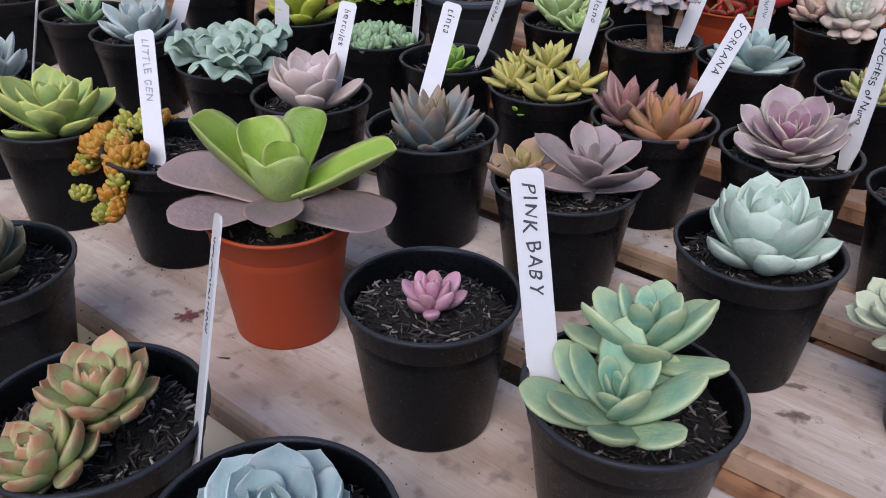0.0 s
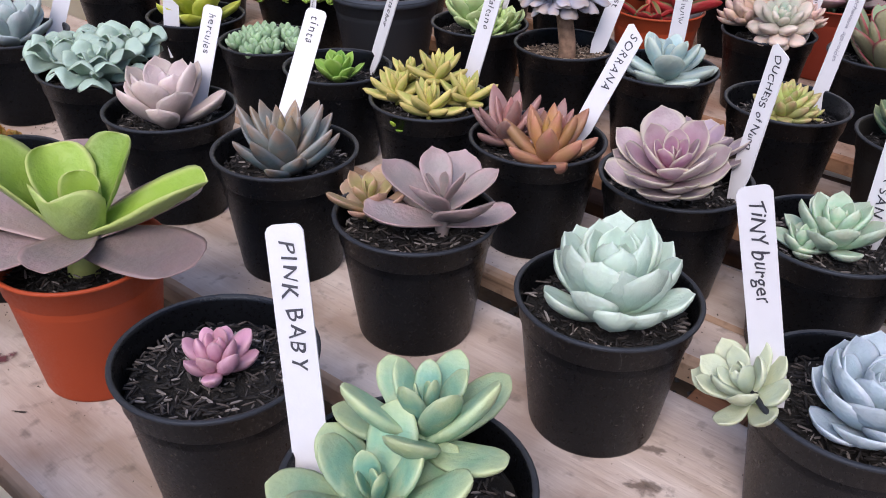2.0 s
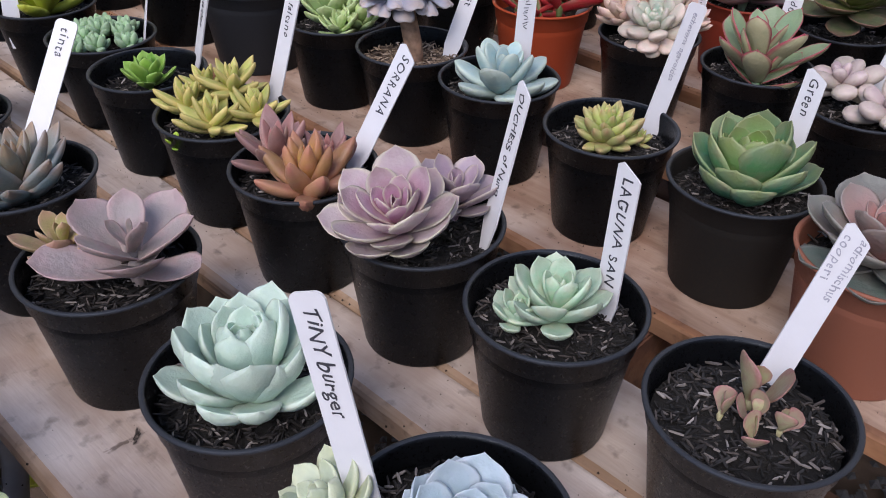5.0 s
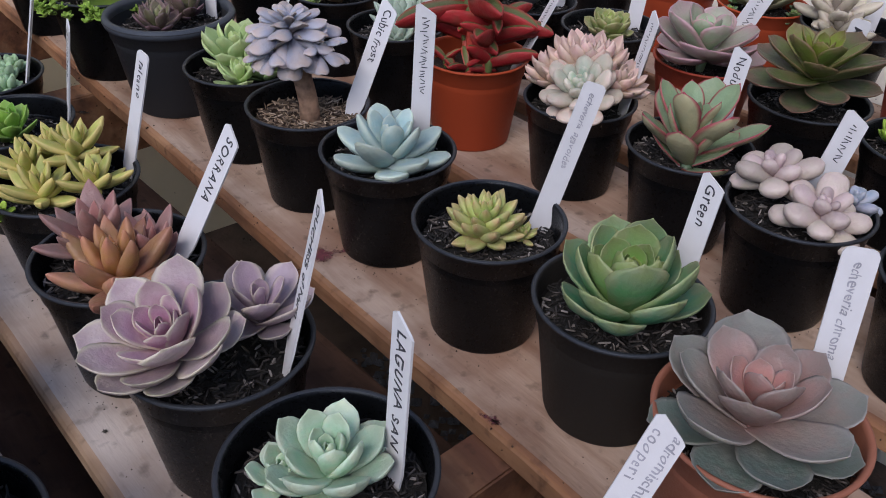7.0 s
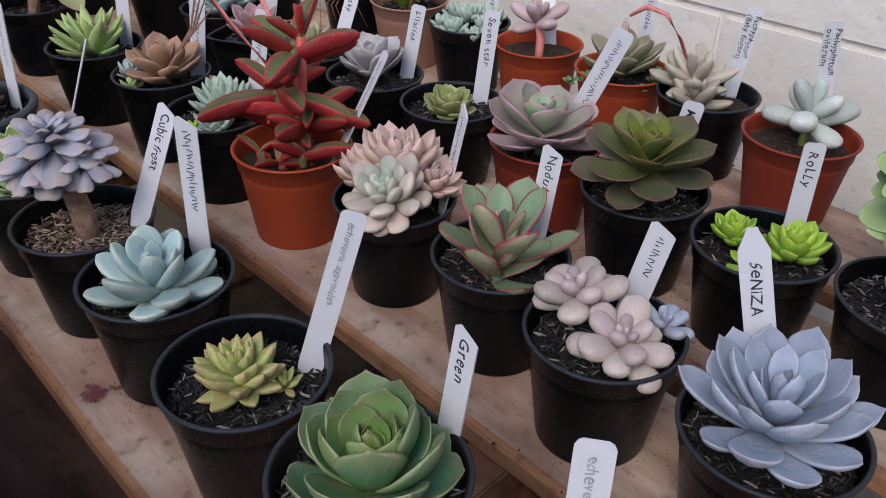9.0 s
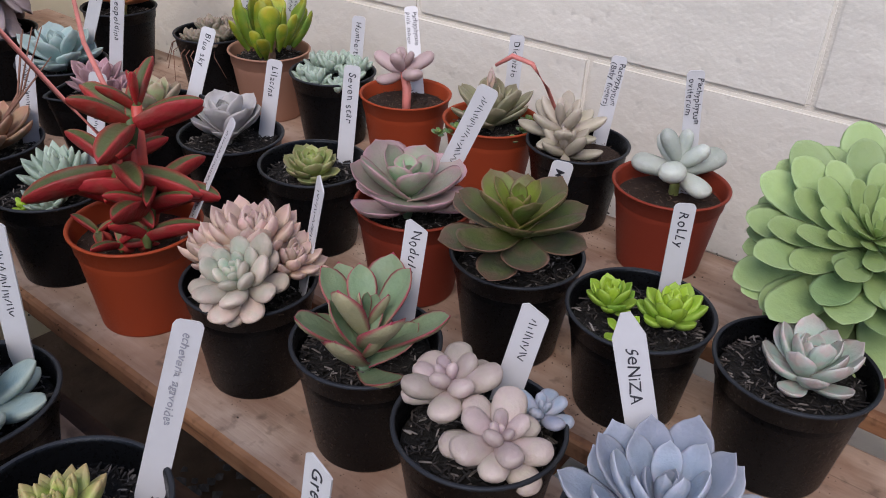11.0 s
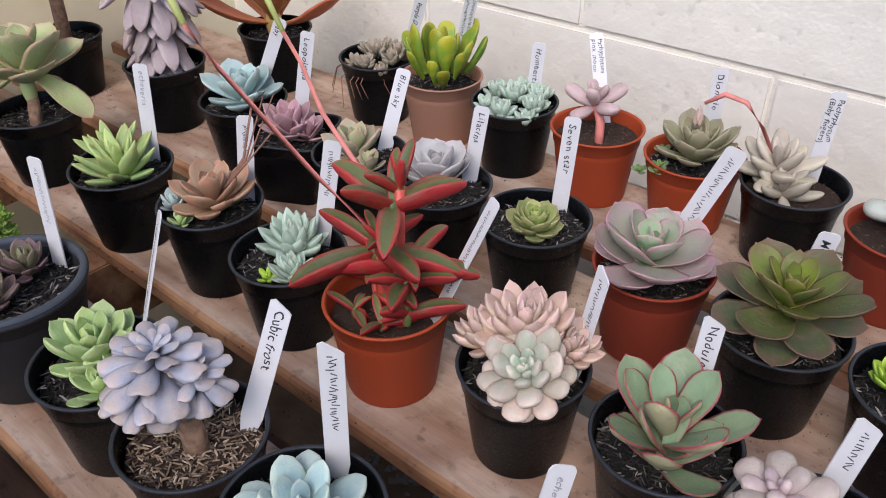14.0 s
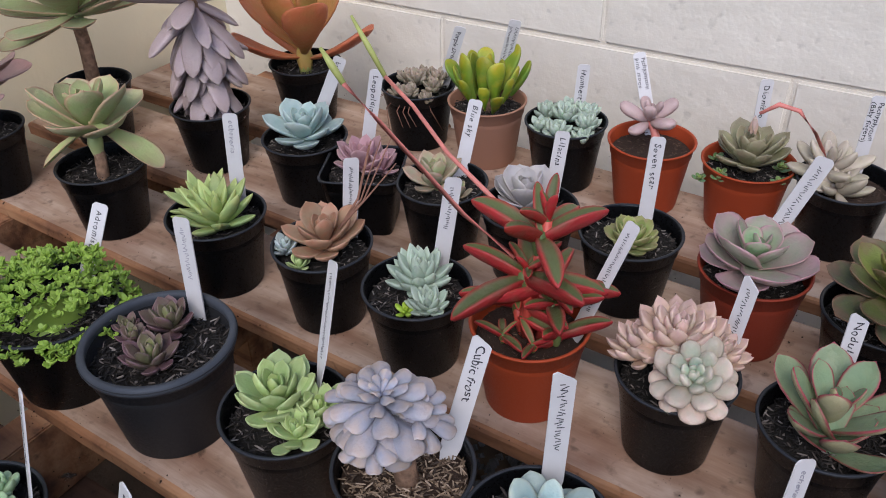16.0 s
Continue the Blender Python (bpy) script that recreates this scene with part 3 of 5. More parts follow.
# ---- skins ----
S = {}
UNDER = {"pep": (.36, .06, .045), "nodulosa": (.44, .42, .26), "frost": (.48, .41, .35), "kal_green": (.3, .42, .16)}
MARGIN = {"bain": 0.72, "kal_green": 0.8, "kal_purple": 0.8, "dusk": 0.82, "bronze": 0.82, "emerald": 0.82, "slate": 0.82, "sage_pink": 0.8, "terracotta_leaf": 0.8, "lemon": 0.7, "pep": 0.42, "nodulosa": 0.8, "duchess": 0.7}
for key, inner, outer, tip, edge, tips, edges in (
    ("pink", (.56, .27, .33), (.47, .27, .34), (.62, .36, .4), (.6, .4, .42), .4, .5),
    ("kal_green", (.22, .38, .06), (.25, .38, .1), (.3, .42, .1), (.46, .52, .22), .3, .7),
    ("kal_purple", (.27, .24, .2), (.25, .2, .19), (.29, .19, .18), (.4, .28, .25), .3, .5),
    ("agave_red", (.36, .44, .2), (.3, .4, .18), (.46, .12, .1), None, .8, 0),
    ("dark_olive", (.2, .25, .16), (.2, .22, .15), (.3, .15, .09), None, .4, 0),
    ("pale_blue", (.36, .5, .5), (.38, .5, .52), (.5, .5, .52), (.55, .6, .6), .3, .3),
    ("mint_pair", (.17, .35, .29), (.29, .43, .29), (.5, .54, .28), (.44, .51, .31), .6, .5),
    ("mint", (.42, .58, .5), (.5, .62, .55), (.6, .64, .52), (.58, .66, .56), .35, .35),
    ("ghost_olive", (.36, .36, .12), (.38, .28, .18), (.55, .3, .24), None, .5, 0),
    ("ghost_mauve", (.27, .24, .22), (.32, .28, .27), (.42, .28, .27), (.48, .34, .32), .4, .4),
    ("slate", (.3, .24, .14), (.15, .2, .22), (.4, .24, .12), (.3, .31, .31), .55, .5),
    ("blush", (.56, .48, .49), (.58, .5, .43), (.55, .4, .4), None, .3, 0),
    ("lemon", (.44, .47, .14), (.36, .4, .13), (.64, .5, .2), (.6, .52, .22), .6, .7),
    ("copper", (.5, .3, .1), (.32, .21, .13), (.4, .16, .14), (.46, .28, .17), .5, .5),
    ("plum_orange", (.36, .19, .16), (.28, .2, .18), (.42, .2, .16), (.4, .28, .24), .4, .5),
    ("duchess", (.44, .22, .3), (.42, .36, .36), (.5, .42, .38), (.56, .54, .4), .4, .65),
    ("mauve", (.34, .24, .3), (.32, .27, .3), (.42, .34, .34), (.5, .45, .36), .3, .7),
    ("gem", (.26, .36, .05), (.44, .3, .06), (.52, .14, .04), None, .5, 0),
    ("gem_green", (.24, .36, .06), (.32, .38, .08), (.5, .3, .08), None, .4, 0),
    ("lime_yellow", (.36, .47, .2), (.34, .48, .2), (.5, .54, .14), (.56, .58, .2), .4, .6),
    ("crinkle", (.36, .46, .38), (.34, .45, .38), (.4, .48, .42), None, .2, 0),
    ("ice", (.38, .48, .46), (.42, .5, .5), (.5, .46, .46), None, .3, 0),
    ("fresh", (.2, .42, .08), (.22, .4, .1), (.3, .42, .1), None, .3, 0),
    ("chartreuse", (.34, .45, .06), (.36, .44, .08), (.5, .46, .08), None, .3, 0),
    ("bead", (.22, .4, .2), (.28, .42, .26), (.36, .42, .3), None, .3, 0),
    ("pale_stone", (.45, .4, .36), (.46, .38, .36), (.5, .38, .36), None, .3, 0),
    ("black_rose", (.22, .27, .12), (.12, .07, .08), (.14, .06, .07), None, .4, 0),
    ("bush", (.22, .36, .08), (.2, .33, .08), (.3, .4, .1), None, .3, 0),
    ("apple", (.36, .52, .2), (.38, .52, .26), (.5, .52, .26), None, .4, 0),
    ("frost", (.3, .32, .41), (.33, .33, .39), (.5, .39, .28), None, .6, 0),
    ("lotus", (.3, .44, .47), (.38, .5, .5), (.52, .56, .44), (.54, .58, .48), .45, .5),
    ("star_green", (.34, .5, .14), (.38, .4, .16), (.56, .3, .2), None, .5, 0),
    ("emerald", (.25, .42, .1), (.07, .21, .14), (.3, .22, .12), (.3, .36, .18), .5, .6),
    ("dusk", (.46, .26, .22), (.13, .17, .15), (.2, .2, .18), (.34, .3, .28), .3, .5),
    ("laguna", (.34, .52, .36), (.4, .54, .42), (.58, .52, .38), None, .4, 0),
    ("cream_green", (.46, .54, .44), (.5, .56, .4), (.56, .57, .34), None, .4, 0),
    ("powder", (.34, .44, .48), (.4, .47, .53), (.5, .52, .55), (.52, .56, .6), .3, .4),
    ("blotch", (.42, .42, .24), (.4, .34, .24), (.34, .12, .14), (.42, .17, .18), .4, .5),
    ("pearl_lilac", (.46, .35, .37), (.45, .41, .33), (.5, .38, .38), None, .4, 0),
    ("lilac_blue", (.32, .37, .46), (.35, .4, .5), (.52, .46, .48), (.5, .5, .56), .3, .4),
    ("nodulosa", (.2, .3, .19), (.22, .3, .18), (.28, .3, .18), (.32, .05, .07), .1, .95),
    ("peach", (.52, .42, .37), (.6, .46, .33), (.6, .38, .39), None, .5, 0),
    ("peach_mint", (.36, .53, .41), (.56, .47, .39), (.6, .45, .36), None, .4, 0),
    ("pep", (.1, .14, .05), (.1, .13, .055), (.14, .12, .06), (.4, .085, .065), .1, .95),
    ("bronze", (.2, .27, .05), (.065, .08, .048), (.2, .1, .075), (.26, .14, .1), .4, .5),
    ("bright", (.34, .52, .07), (.24, .42, .07), (.38, .52, .1), None, .3, 0),
    ("bain", (.26, .45, .25), (.43, .35, .33), (.46, .28, .31), (.55, .3, .34), .4, .6),
    ("houseleek", (.28, .44, .12), (.3, .36, .16), (.42, .24, .16), None, .35, 0),
    ("lilacina", (.42, .42, .42), (.46, .45, .45), (.5, .46, .45), (.54, .5, .5), .3, .3),
    ("sky_red", (.32, .46, .22), (.4, .38, .28), (.52, .22, .18), None, .45, 0),
    ("white_green", (.38, .48, .4), (.4, .5, .42), (.5, .52, .45), None, .3, 0),
    ("russet", (.32, .22, .14), (.36, .27, .17), (.52, .22, .14), None, .4, 0),
    ("pistachio", (.38, .5, .2), (.33, .46, .2), (.52, .5, .2), None, .4, 0),
    ("babyblue", (.3, .44, .44), (.37, .48, .48), (.5, .52, .48), None, .3, 0),
    ("rosewood", (.46, .26, .28), (.4, .27, .28), (.46, .28, .28), None, .3, 0),
    ("dusty", (.34, .3, .24), (.28, .28, .2), (.4, .24, .2), None, .4, 0),
    ("jade_tube", (.17, .29, .04), (.18, .3, .05), (.55, .42, .05), None, .5, 0),
    ("pachy_pink", (.46, .36, .34), (.48, .38, .36), (.5, .36, .36), None, .3, 0),
    ("khaki", (.28, .27, .17), (.27, .28, .17), (.32, .24, .18), None, .4, 0),
    ("finger", (.45, .4, .34), (.46, .43, .32), (.5, .42, .36), None, .3, 0),
    ("egg", (.5, .55, .5), (.5, .54, .48), (.52, .53, .48), None, .3, 0),
    ("aqua_pink", (.4, .52, .44), (.42, .5, .44), (.6, .3, .3), None, .5, 0),
    ("aeonium", (.32, .44, .18), (.3, .43, .21), (.36, .48, .2), None, .3, 0),
    ("terracotta_leaf", (.42, .36, .12), (.5, .2, .1), (.55, .2, .1), (.5, .22, .12), .4, .3),
    ("ash_lilac", (.36, .3, .32), (.4, .33, .33), (.42, .35, .32), None, .3, 0),
    ("sage_pink", (.42, .52, .24), (.36, .43, .25), (.48, .32, .24), (.6, .33, .25), .35, .6),
    ("grey_red", (.28, .22, .2), (.33, .24, .22), (.36, .2, .19), None, .3, 0),
):
    S[key] = succulent(key + "_leaf_skin", inner, outer, tip, edge, tips, edges, 0.48, UNDER.get(key), MARGIN.get(key, 0.6))


def stem(th, pts, radii, material, name="stem"):
    return put(name, tube(name, pts, radii, material, 10), th)


def multi(th, heads, skin, n, seed, **kw):
    for q, (dx, dy, z, R) in enumerate(heads):
        rosette(th, (dx, dy, z), R, n, skin, seed=seed + q, spin=57 * q, **kw)


# ---- front rows ----
th, z = potted(-0.223, 0.369, BLACK, "small pink rosette in a black plastic pot of bark", D=0.119, H=0.102)
rosette(th, (0, 0, z + .012), .026, 17, S["pink"], "round", .5, .3, .1, .2, (75, 5), seed=1)

th, z = potted(-0.384, 0.369, ORANGE, "broad-leaved green and purple succulent in an orange pot", D=0.115, H=0.103)
stem(th, [(0, 0, z - .01), (-.002, .006, z + .03)], [.013, .011], GREENSTEM)
for skin, az, rise, R, wide, cup, bend, up in (
        ("kal_purple", 118, 13, .096, .66, .15, -.06, .026), ("kal_purple", 168, 5, .082, .7, .12, .0, .024), ("kal_purple", -72, 3, .088, .74, .12, -.02, .024),
        ("kal_purple", 226, 16, .066, .66, .3, -.08, .026), ("kal_purple", -18, 18, .082, .62, .15, -.04, .026), ("kal_purple", 62, 38, .076, .66, .2, -.06, .026),
        ("kal_green", 128, 40, .088, .52, .65, .1, .026), ("kal_green", -44, 20, .094, .46, .6, .1, .026), ("kal_green", 6, 52, .07, .66, .6, .04, .028),
        ("kal_green", 84, 54, .062, .7, .65, .04, .028), ("kal_green", 214, 50, .052, 1.0, .75, .2, .022), ("kal_green", 300, 66, .038, .7, .5, .1, .026), ("kal_green", 40, 70, .044, .7, .5, .1, .026)):
    put("leaf", leaf_mesh("broad", wide, .075, cup, bend, .9 if skin == "kal_purple" else .4, S[skin], .03), th, pose(-.002, .006, z + up, 0, 0, az) @ pose(0, .006, 0, rise) @ Matrix.Scale(R, 4), "purple-grey leaf" if skin == "kal_purple" else "")

th, z = potted(-0.272, 0.160, BLACK, "two red-tipped green rosettes in a black plastic pot", D=0.123, H=0.102)
rosette(th, (.016, -.03, z + .014), .034, 21, S["agave_red"], "mucro", .552, .2, .21, .18, (82, 11), power=.95, seed=5, tilt=(18, -8))
rosette(th, (0, .006, z + .022), .039, 22, S["agave_red"], "mucro", .529, .2, .21, .18, (82, 11), power=.95, seed=6)

th, z = potted(-0.467, 0.181, BLACK, "dark olive rosette in a black plastic pot", D=0.123, H=0.102)
rosette(th, (0, 0, z + .012), .045, 19, S["dark_olive"], "mucro", .632, .1, .31, .16, (80, 21), seed=7)

th, z = potted(-0.142, 0.180, BLACK, "pale blue rosette in a black plastic pot", D=0.118, H=0.100)
rosette(th, (0, 0, z + .008), .05, 22, S["pale_blue"], "mucro", .713, .1, .31, .15, (80, 19), seed=8)

th, z = potted(-0.075, 0.376, BLACK, "two blue-green rosettes of thick leaves in a black pot", D=0.125, H=0.102)
rosette(th, (.002, -.02, z + .018), .055, 13, S["mint_pair"], "fat", .52, .15, .12, .12, (76, 14), power=.9, seed=9, tilt=(8, 0))
rosette(th, (-.006, .018, z + .036), .052, 13, S["mint_pair"], "fat", .52, .15, .12, .12, (76, 14), power=.9, seed=10, tilt=(-8, -6))

th, z = potted(-0.095, 0.578, BLACK, "pale mint rosette of cupped leaves in a black pot", D=0.121, H=0.104)
rosette(th, (.003, -.002, z + .016), .06, 36, S["mint"], "mucro", .52, .15, .3, .16, (86, 26), power=1.25, seed=11, lift=.42)

th, z = potted(-0.259, 0.569, BLACK, "mauve and olive rosettes in a black plastic pot", D=0.125, H=0.103)
rosette(th, (.016, .012, z + .022), .066, 9, S["ghost_mauve"], "mucro", .6, .06, .2, .08, (66, 12), power=.85, seed=12, fold=.15)
rosette(th, (-.034, -.016, z + .018), .038, 11, S["ghost_olive"], "mucro", .529, .12, .26, .1, (76, 11), power=.9, seed=13)

th, z = potted(-0.406, 0.562, BLACK, "dark slate rosette of pointed leaves in a black pot", D=0.123, H=0.110)
rosette(th, (0, 0, z + .01), .064, 26, S["slate"], "lance", .36, .12, .25, .12, (84, 26), seed=14)

th, z = potted(-0.565, 0.550, BLACK, "blush grey rosette in a black plastic pot", D=0.124, H=0.105)
rosette(th, (0, 0, z + .014), .065, 16, S["blush"], "mucro", .552, .12, .34, .14, (82, 23), power=.95, seed=15)

th, z = potted(-0.417, 0.751, BLACK, "yellow-green starry rosettes in a black plastic pot", D=0.124, H=0.102)
for q, (dx, dy, h, R) in enumerate([(-.03, -.018, .02, .036), (.018, -.022, .02, .038), (-.01, .02, .035, .038), (.034, .016, .025, .034), (-.042, .01, .028, .028)]):
    rosette(th, (dx, dy, z + h), R, 13, S["lemon"], "lance", .38, .2, .1, .1, (80, 6), seed=20 + q, spin=40 * q)
rosette(th, (.004, -.052, z + .004), .014, 7, S["bright"], "round", .6, .2, .1, .1, (70, 5), seed=26)

th, z = potted(-0.281, 0.747, BLACK, "copper and plum pointed rosettes in a black pot", D=0.124, H=0.103)
rosette(th, (.016, -.008, z + .012), .056, 17, S["copper"], "lance", .36, .2, .15, .12, (84, 18), seed=27)
rosette(th, (-.03, -.006, z + .016), .05, 14, S["plum_orange"], "lance", .4, .14, .2, .12, (80, 18), seed=28)
rosette(th, (.0, .024, z + .01), .045, 12, S["plum_orange"], "lance", .36, .14, .2, .12, (80, 18), seed=29)

th, z = potted(-0.150, 0.760, BLACK, "pink-purple rosette with cream margins in a black pot", D=0.125, H=0.106)
rosette(th, (.008, -.028, z + .034), .057, 22, S["duchess"], "mucro", .6, .08, .26, .14, (76, 12), power=.9, seed=30, tilt=(14, 4))
rosette(th, (.004, .03, z + .026), .045, 12, S["mauve"], "mucro", .621, .07, .31, .1, (78, 15), power=.9, seed=31)

th, z = potted(-0.550, 0.380, BLACK, "trailing orange and green stonecrop spilling from a black pot", D=0.123, H=0.105)
rnd = random.Random(40)
for q in range(30):
    a = rnd.uniform(2.5, 5.3)
    r = rnd.uniform(.03, .084)
    drop = max(0, r - .056) * 1.25
    rosette(th, (r * math.cos(a) - .022, r * math.sin(a) + .004, z + .016 - drop), rnd.uniform(.014, .018), 22, S["gem" if q % 3 else "gem_green"], "egg", .5, .3, .0, .2, (80, 0), seed=40 + q, tilt=(rnd.uniform(-20, 50), rnd.uniform(-50, 0)))
for q in range(3):
    rosette(th, (.03 + .013 * q, .04 - .008 * q, z + .014), .013, 15, S["gem"], "round", .5, .34, .1, .2, (80, 0), seed=90 + q)

th, z = potted(-0.691, 0.341, BLACK, "large light green rosette with yellow edges in a black pot", D=0.124, H=0.102)
rosette(th, (0, 0, z + .014), .067, 20, S["lime_yellow"], "mucro", .575, .11, .31, .12, (80, 15), power=.9, seed=70)

th, z = potted(-0.719, 0.559, BLACK, "crinkled pale blue-green rosettes in a black pot", D=0.124, H=0.102)
for q, (dx, dy, R) in enumerate([(-.022, -.02, .05), (.03, -.012, .05), (.0, .03, .05), (-.045, .02, .036)]):
    rosette(th, (dx, dy, z + .026), R, 16, S["crinkle"], "spoon", .7, .1, -.5, -.1, (74, 26), seed=72 + q, wave=.22)

th, z = potted(-0.903, 0.550, BLACK, "icy pointed rosette in a black plastic pot")
rosette(th, (0, 0, z + .016), .059, 18, S["ice"], "mucro", .483, .13, .26, .12, (82, 23), power=.95, seed=77)
th, z = potted(-1.036, 0.547, BLACK, "small fresh green rosette in a black pot")
rosette(th, (0, 0, z + .01), .045, 12, S["bead"], "lance", .4, .14, .2, .1, (74, 14), seed=78)
th, z = potted(-1.202, 0.521, BLACK, "stony pink rosette in a black pot")
rosette(th, (0, 0, z + .02), .06, 18, S["pale_stone"], "obov", .55, .12, .25, .2, (80, 18), seed=79)
th, z = potted(-0.852, 0.344, BLACK, "blue-grey rosette in a black plastic pot")
rosette(th, (0, 0, z + .02), .06, 18, S["ice"], "obov", .5, .12, .25, .2, (80, 18), seed=80)

th, z = potted(-0.828, 0.748, BLACK, "chartreuse rosette of pointed leaves in a black pot")
rosette(th, (0, 0, z + .018), .065, 16, S["chartreuse"], "mucro", .483, .14, .31, .12, (82, 21), power=.95, seed=81)
th, z = potted(-0.686, 0.756, BLACK, "beady green stonecrop heads in a black pot", D=.12)
rnd = random.Random(82)
for q in range(11):
    a, r = 2.4 * q, .012 * math.sqrt(q) * 1.15
    rosette(th, (r * math.cos(a), r * math.sin(a), z + .022 - .2 * r), .019, 13, S["bead"], "round", .55, .4, .1, .2, (80, 5), seed=82 + q)
th, z = potted(-0.551, 0.745, BLACK, "small fresh green rosette in a black plastic pot", fill=0.75, D=0.118, H=0.103)
rosette(th, (0, 0, z + .014), .036, 16, S["fresh"], "obov", .55, .1, .25, .2, (78, 14), seed=95)
th, z = potted(-1.048, 0.761, BLACK, "pale stony rosette in a black pot")
rosette(th, (0, 0, z + .018), .052, 20, S["pale_stone"], "obov", .55, .14, .25, .2, (80, 14), seed=96)

# ---- middle rows ----
th, z = potted(-0.021, 0.762, BLACK, "pale green pointed rosette in a black pot of bark", D=0.121, H=0.104)
rosette(th, (0, 0, z + .014), .045, 18, S["laguna"], "mucro", .529, .15, .26, .12, (80, 17), power=.9, seed=100)
rosette(th, (-.014, -.02, z + .01), .026, 10, S["laguna"], "obov", .6, .15, .25, .2, (82, 14), seed=101)
th, z = potted(0.057, 0.598, BLACK, "powder blue and cream-green rosettes in a black pot", D=.12)
rosette(th, (.012, -.006, z + .012), .05, 34, S["powder"], "mucro", .62, .11, .32, .14, (82, 16), seed=102)
rosette(th, (-.046, -.034, z + .014), .036, 17, S["cream_green"], "mucro", .5, .15, .2, .14, (78, 8), seed=103, tilt=(24, -22))
th, z = potted(0.110, 0.780, BLACK, "young blotched paddle-leaved plant in a black pot", chips=1, D=0.122, H=0.097)
for q, (dx, dy, a, R) in enumerate([(-.006, .014, 10, .036), (.004, 0, 200, .022), (-.012, -.008, 120, .02), (.012, -.014, 300, .022), (.018, .006, 60, .02)]):
    rosette(th, (dx, dy, z + .006), R, 3, S["blotch"], "paddle", .75, .12, .2, .1, (86, 58), inner=.6, seed=104 + q, spin=a)

th, z = potted(-0.719, 0.977, GREYBLACK, "dark purple rosettes in a wide black pot", D=0.154, H=0.113)
multi(th, [(-.016, .028, z + .014, .036), (.012, -.02, z + .014, .036), (-.03, -.008, z + .012, .022), (-.05, .0, z + .01, .02)], S["black_rose"], 16, 110, shape="obov", wide=.5, thick=.14, rise=(78, 12))
put("rim", lathe("rim", [(.0705, z + .012), (.076, z + .014), (.0775, z + .019), (.0755, z + .024), (.07, z + .024), (.069, z + .018), (.0705, z + .012)], LIP, 56), th, None, "scuffed blue-grey lip")
th, z = potted(-0.871, 0.955, BLACK, "bushy bright green stonecrop in a black pot", D=0.150, H=0.108)
rnd = random.Random(120)
little = [leaf_mesh("round", .62, .3, .15, .1, f, S["bush"]) for f in (0, .5, 1)]
verts, faces, rank = [], [], []
tuft = []
for q in range(420):
    a, r = rnd.uniform(0, 6.283), .088 * math.sqrt(rnd.random())
    h = .052 * math.sqrt(max(0.05, 1 - (r / .1) ** 2)) + rnd.uniform(-.01, .01)
    tuft.append((r * math.cos(a), r * math.sin(a), z + h - (.02 if r > .07 else 0)))
bush = put("foliage", lathe("foliage", [(0.001, z + .012), (.02, z + .01), (.034, z + .002), (.036, z - .006)], S["bush"], 16), th)
for q, c in enumerate(tuft):
    for k in range(7):
        m = Matrix.Translation(c) @ pose(0, 0, 0, rnd.uniform(-30, 30), rnd.uniform(-30, 30), k * 55 + rnd.uniform(-10, 10)) @ pose(0, 0, 0, rnd.uniform(5, 60))
        s = rnd.uniform(.006, .0095)
        me = little[(q + k) % 3]
        o = len(verts)
        for v in me.vertices:
            verts.append(m @ (v.co * s))
        rank += [((q + k) % 3) / 2] * len(me.vertices)
        faces += [tuple(o + w for w in p.vertices) for p in me.polygons]
tagged(put("small_leaves", mesh_of("small_leaves", verts, faces, S["bush"], True, {"rank": rank, "along": [.4] * len(verts), "rim": [0.] * len(verts)}), th), kind="stuff")

th, z = potted(-0.557, 0.987, BLACK, "apple green rosette in a black plastic pot", D=0.124, H=0.102)
rosette(th, (-.01, 0, z + .022), .052, 20, S["apple"], "mucro", .5, .14, .2, .14, (80, 16), power=.95, seed=130)
for q, (dx, dy, R) in enumerate([(.03, .012, .038), (.03, -.018, .032)]):
    rosette(th, (dx, dy, z + .016), R, 14, S["apple"], "mucro", .5, .14, .2, .14, (80, 14), seed=134 + q)
th, z = potted(-0.427, 0.992, BLACK, "frosty lilac rosette on a short trunk in a black pot", chips=2, ground=2, D=0.123, H=0.103)
stem(th, [(.004, 0, z - .01), (.002, 0, z + .02), (-.01, -.006, z + .085)], [.011, .01, .009], STALK, "trunk")
for q, (dx, dy, h, R, k) in enumerate([(-.01, -.008, .086, .048, 32), (-.036, -.004, .076, .032, 15), (.014, .008, .076, .032, 15), (-.002, -.03, .076, .03, 13)]):
    rosette(th, (dx, dy, z + h), R, k, S["frost"], "spoon", .5, .18, -.3, -.3, (78, -6), seed=131 + q, spin=30 * q, fold=-.2, lift=.5)
th, z = potted(-0.303, 1.001, BLACK, "pale blue rosette of thick blunt leaves in a black pot", D=0.124, H=0.103)
rosette(th, (.008, -.004, z + .016), .06, 17, S["lotus"], "fat", .5, .19, .14, .12, (80, 8), power=.9, seed=138)
th, z = potted(-0.158, 0.996, BLACK, "small yellow-green star rosettes in a black pot", fill=0.78, D=0.123, H=0.104)
rosette(th, (0, -.004, z + .014), .036, 40, S["star_green"], "lance", .44, .22, .12, .1, (84, 8), seed=139, lift=.6)
rosette(th, (.018, .02, z + .008), .016, 12, S["star_green"], "lance", .42, .24, .12, .15, (84, 0), seed=140)
th, z = potted(-0.028, 1.005, GRITTY, "broad emerald rosette in a soil-splashed black pot", D=0.126, H=0.103)
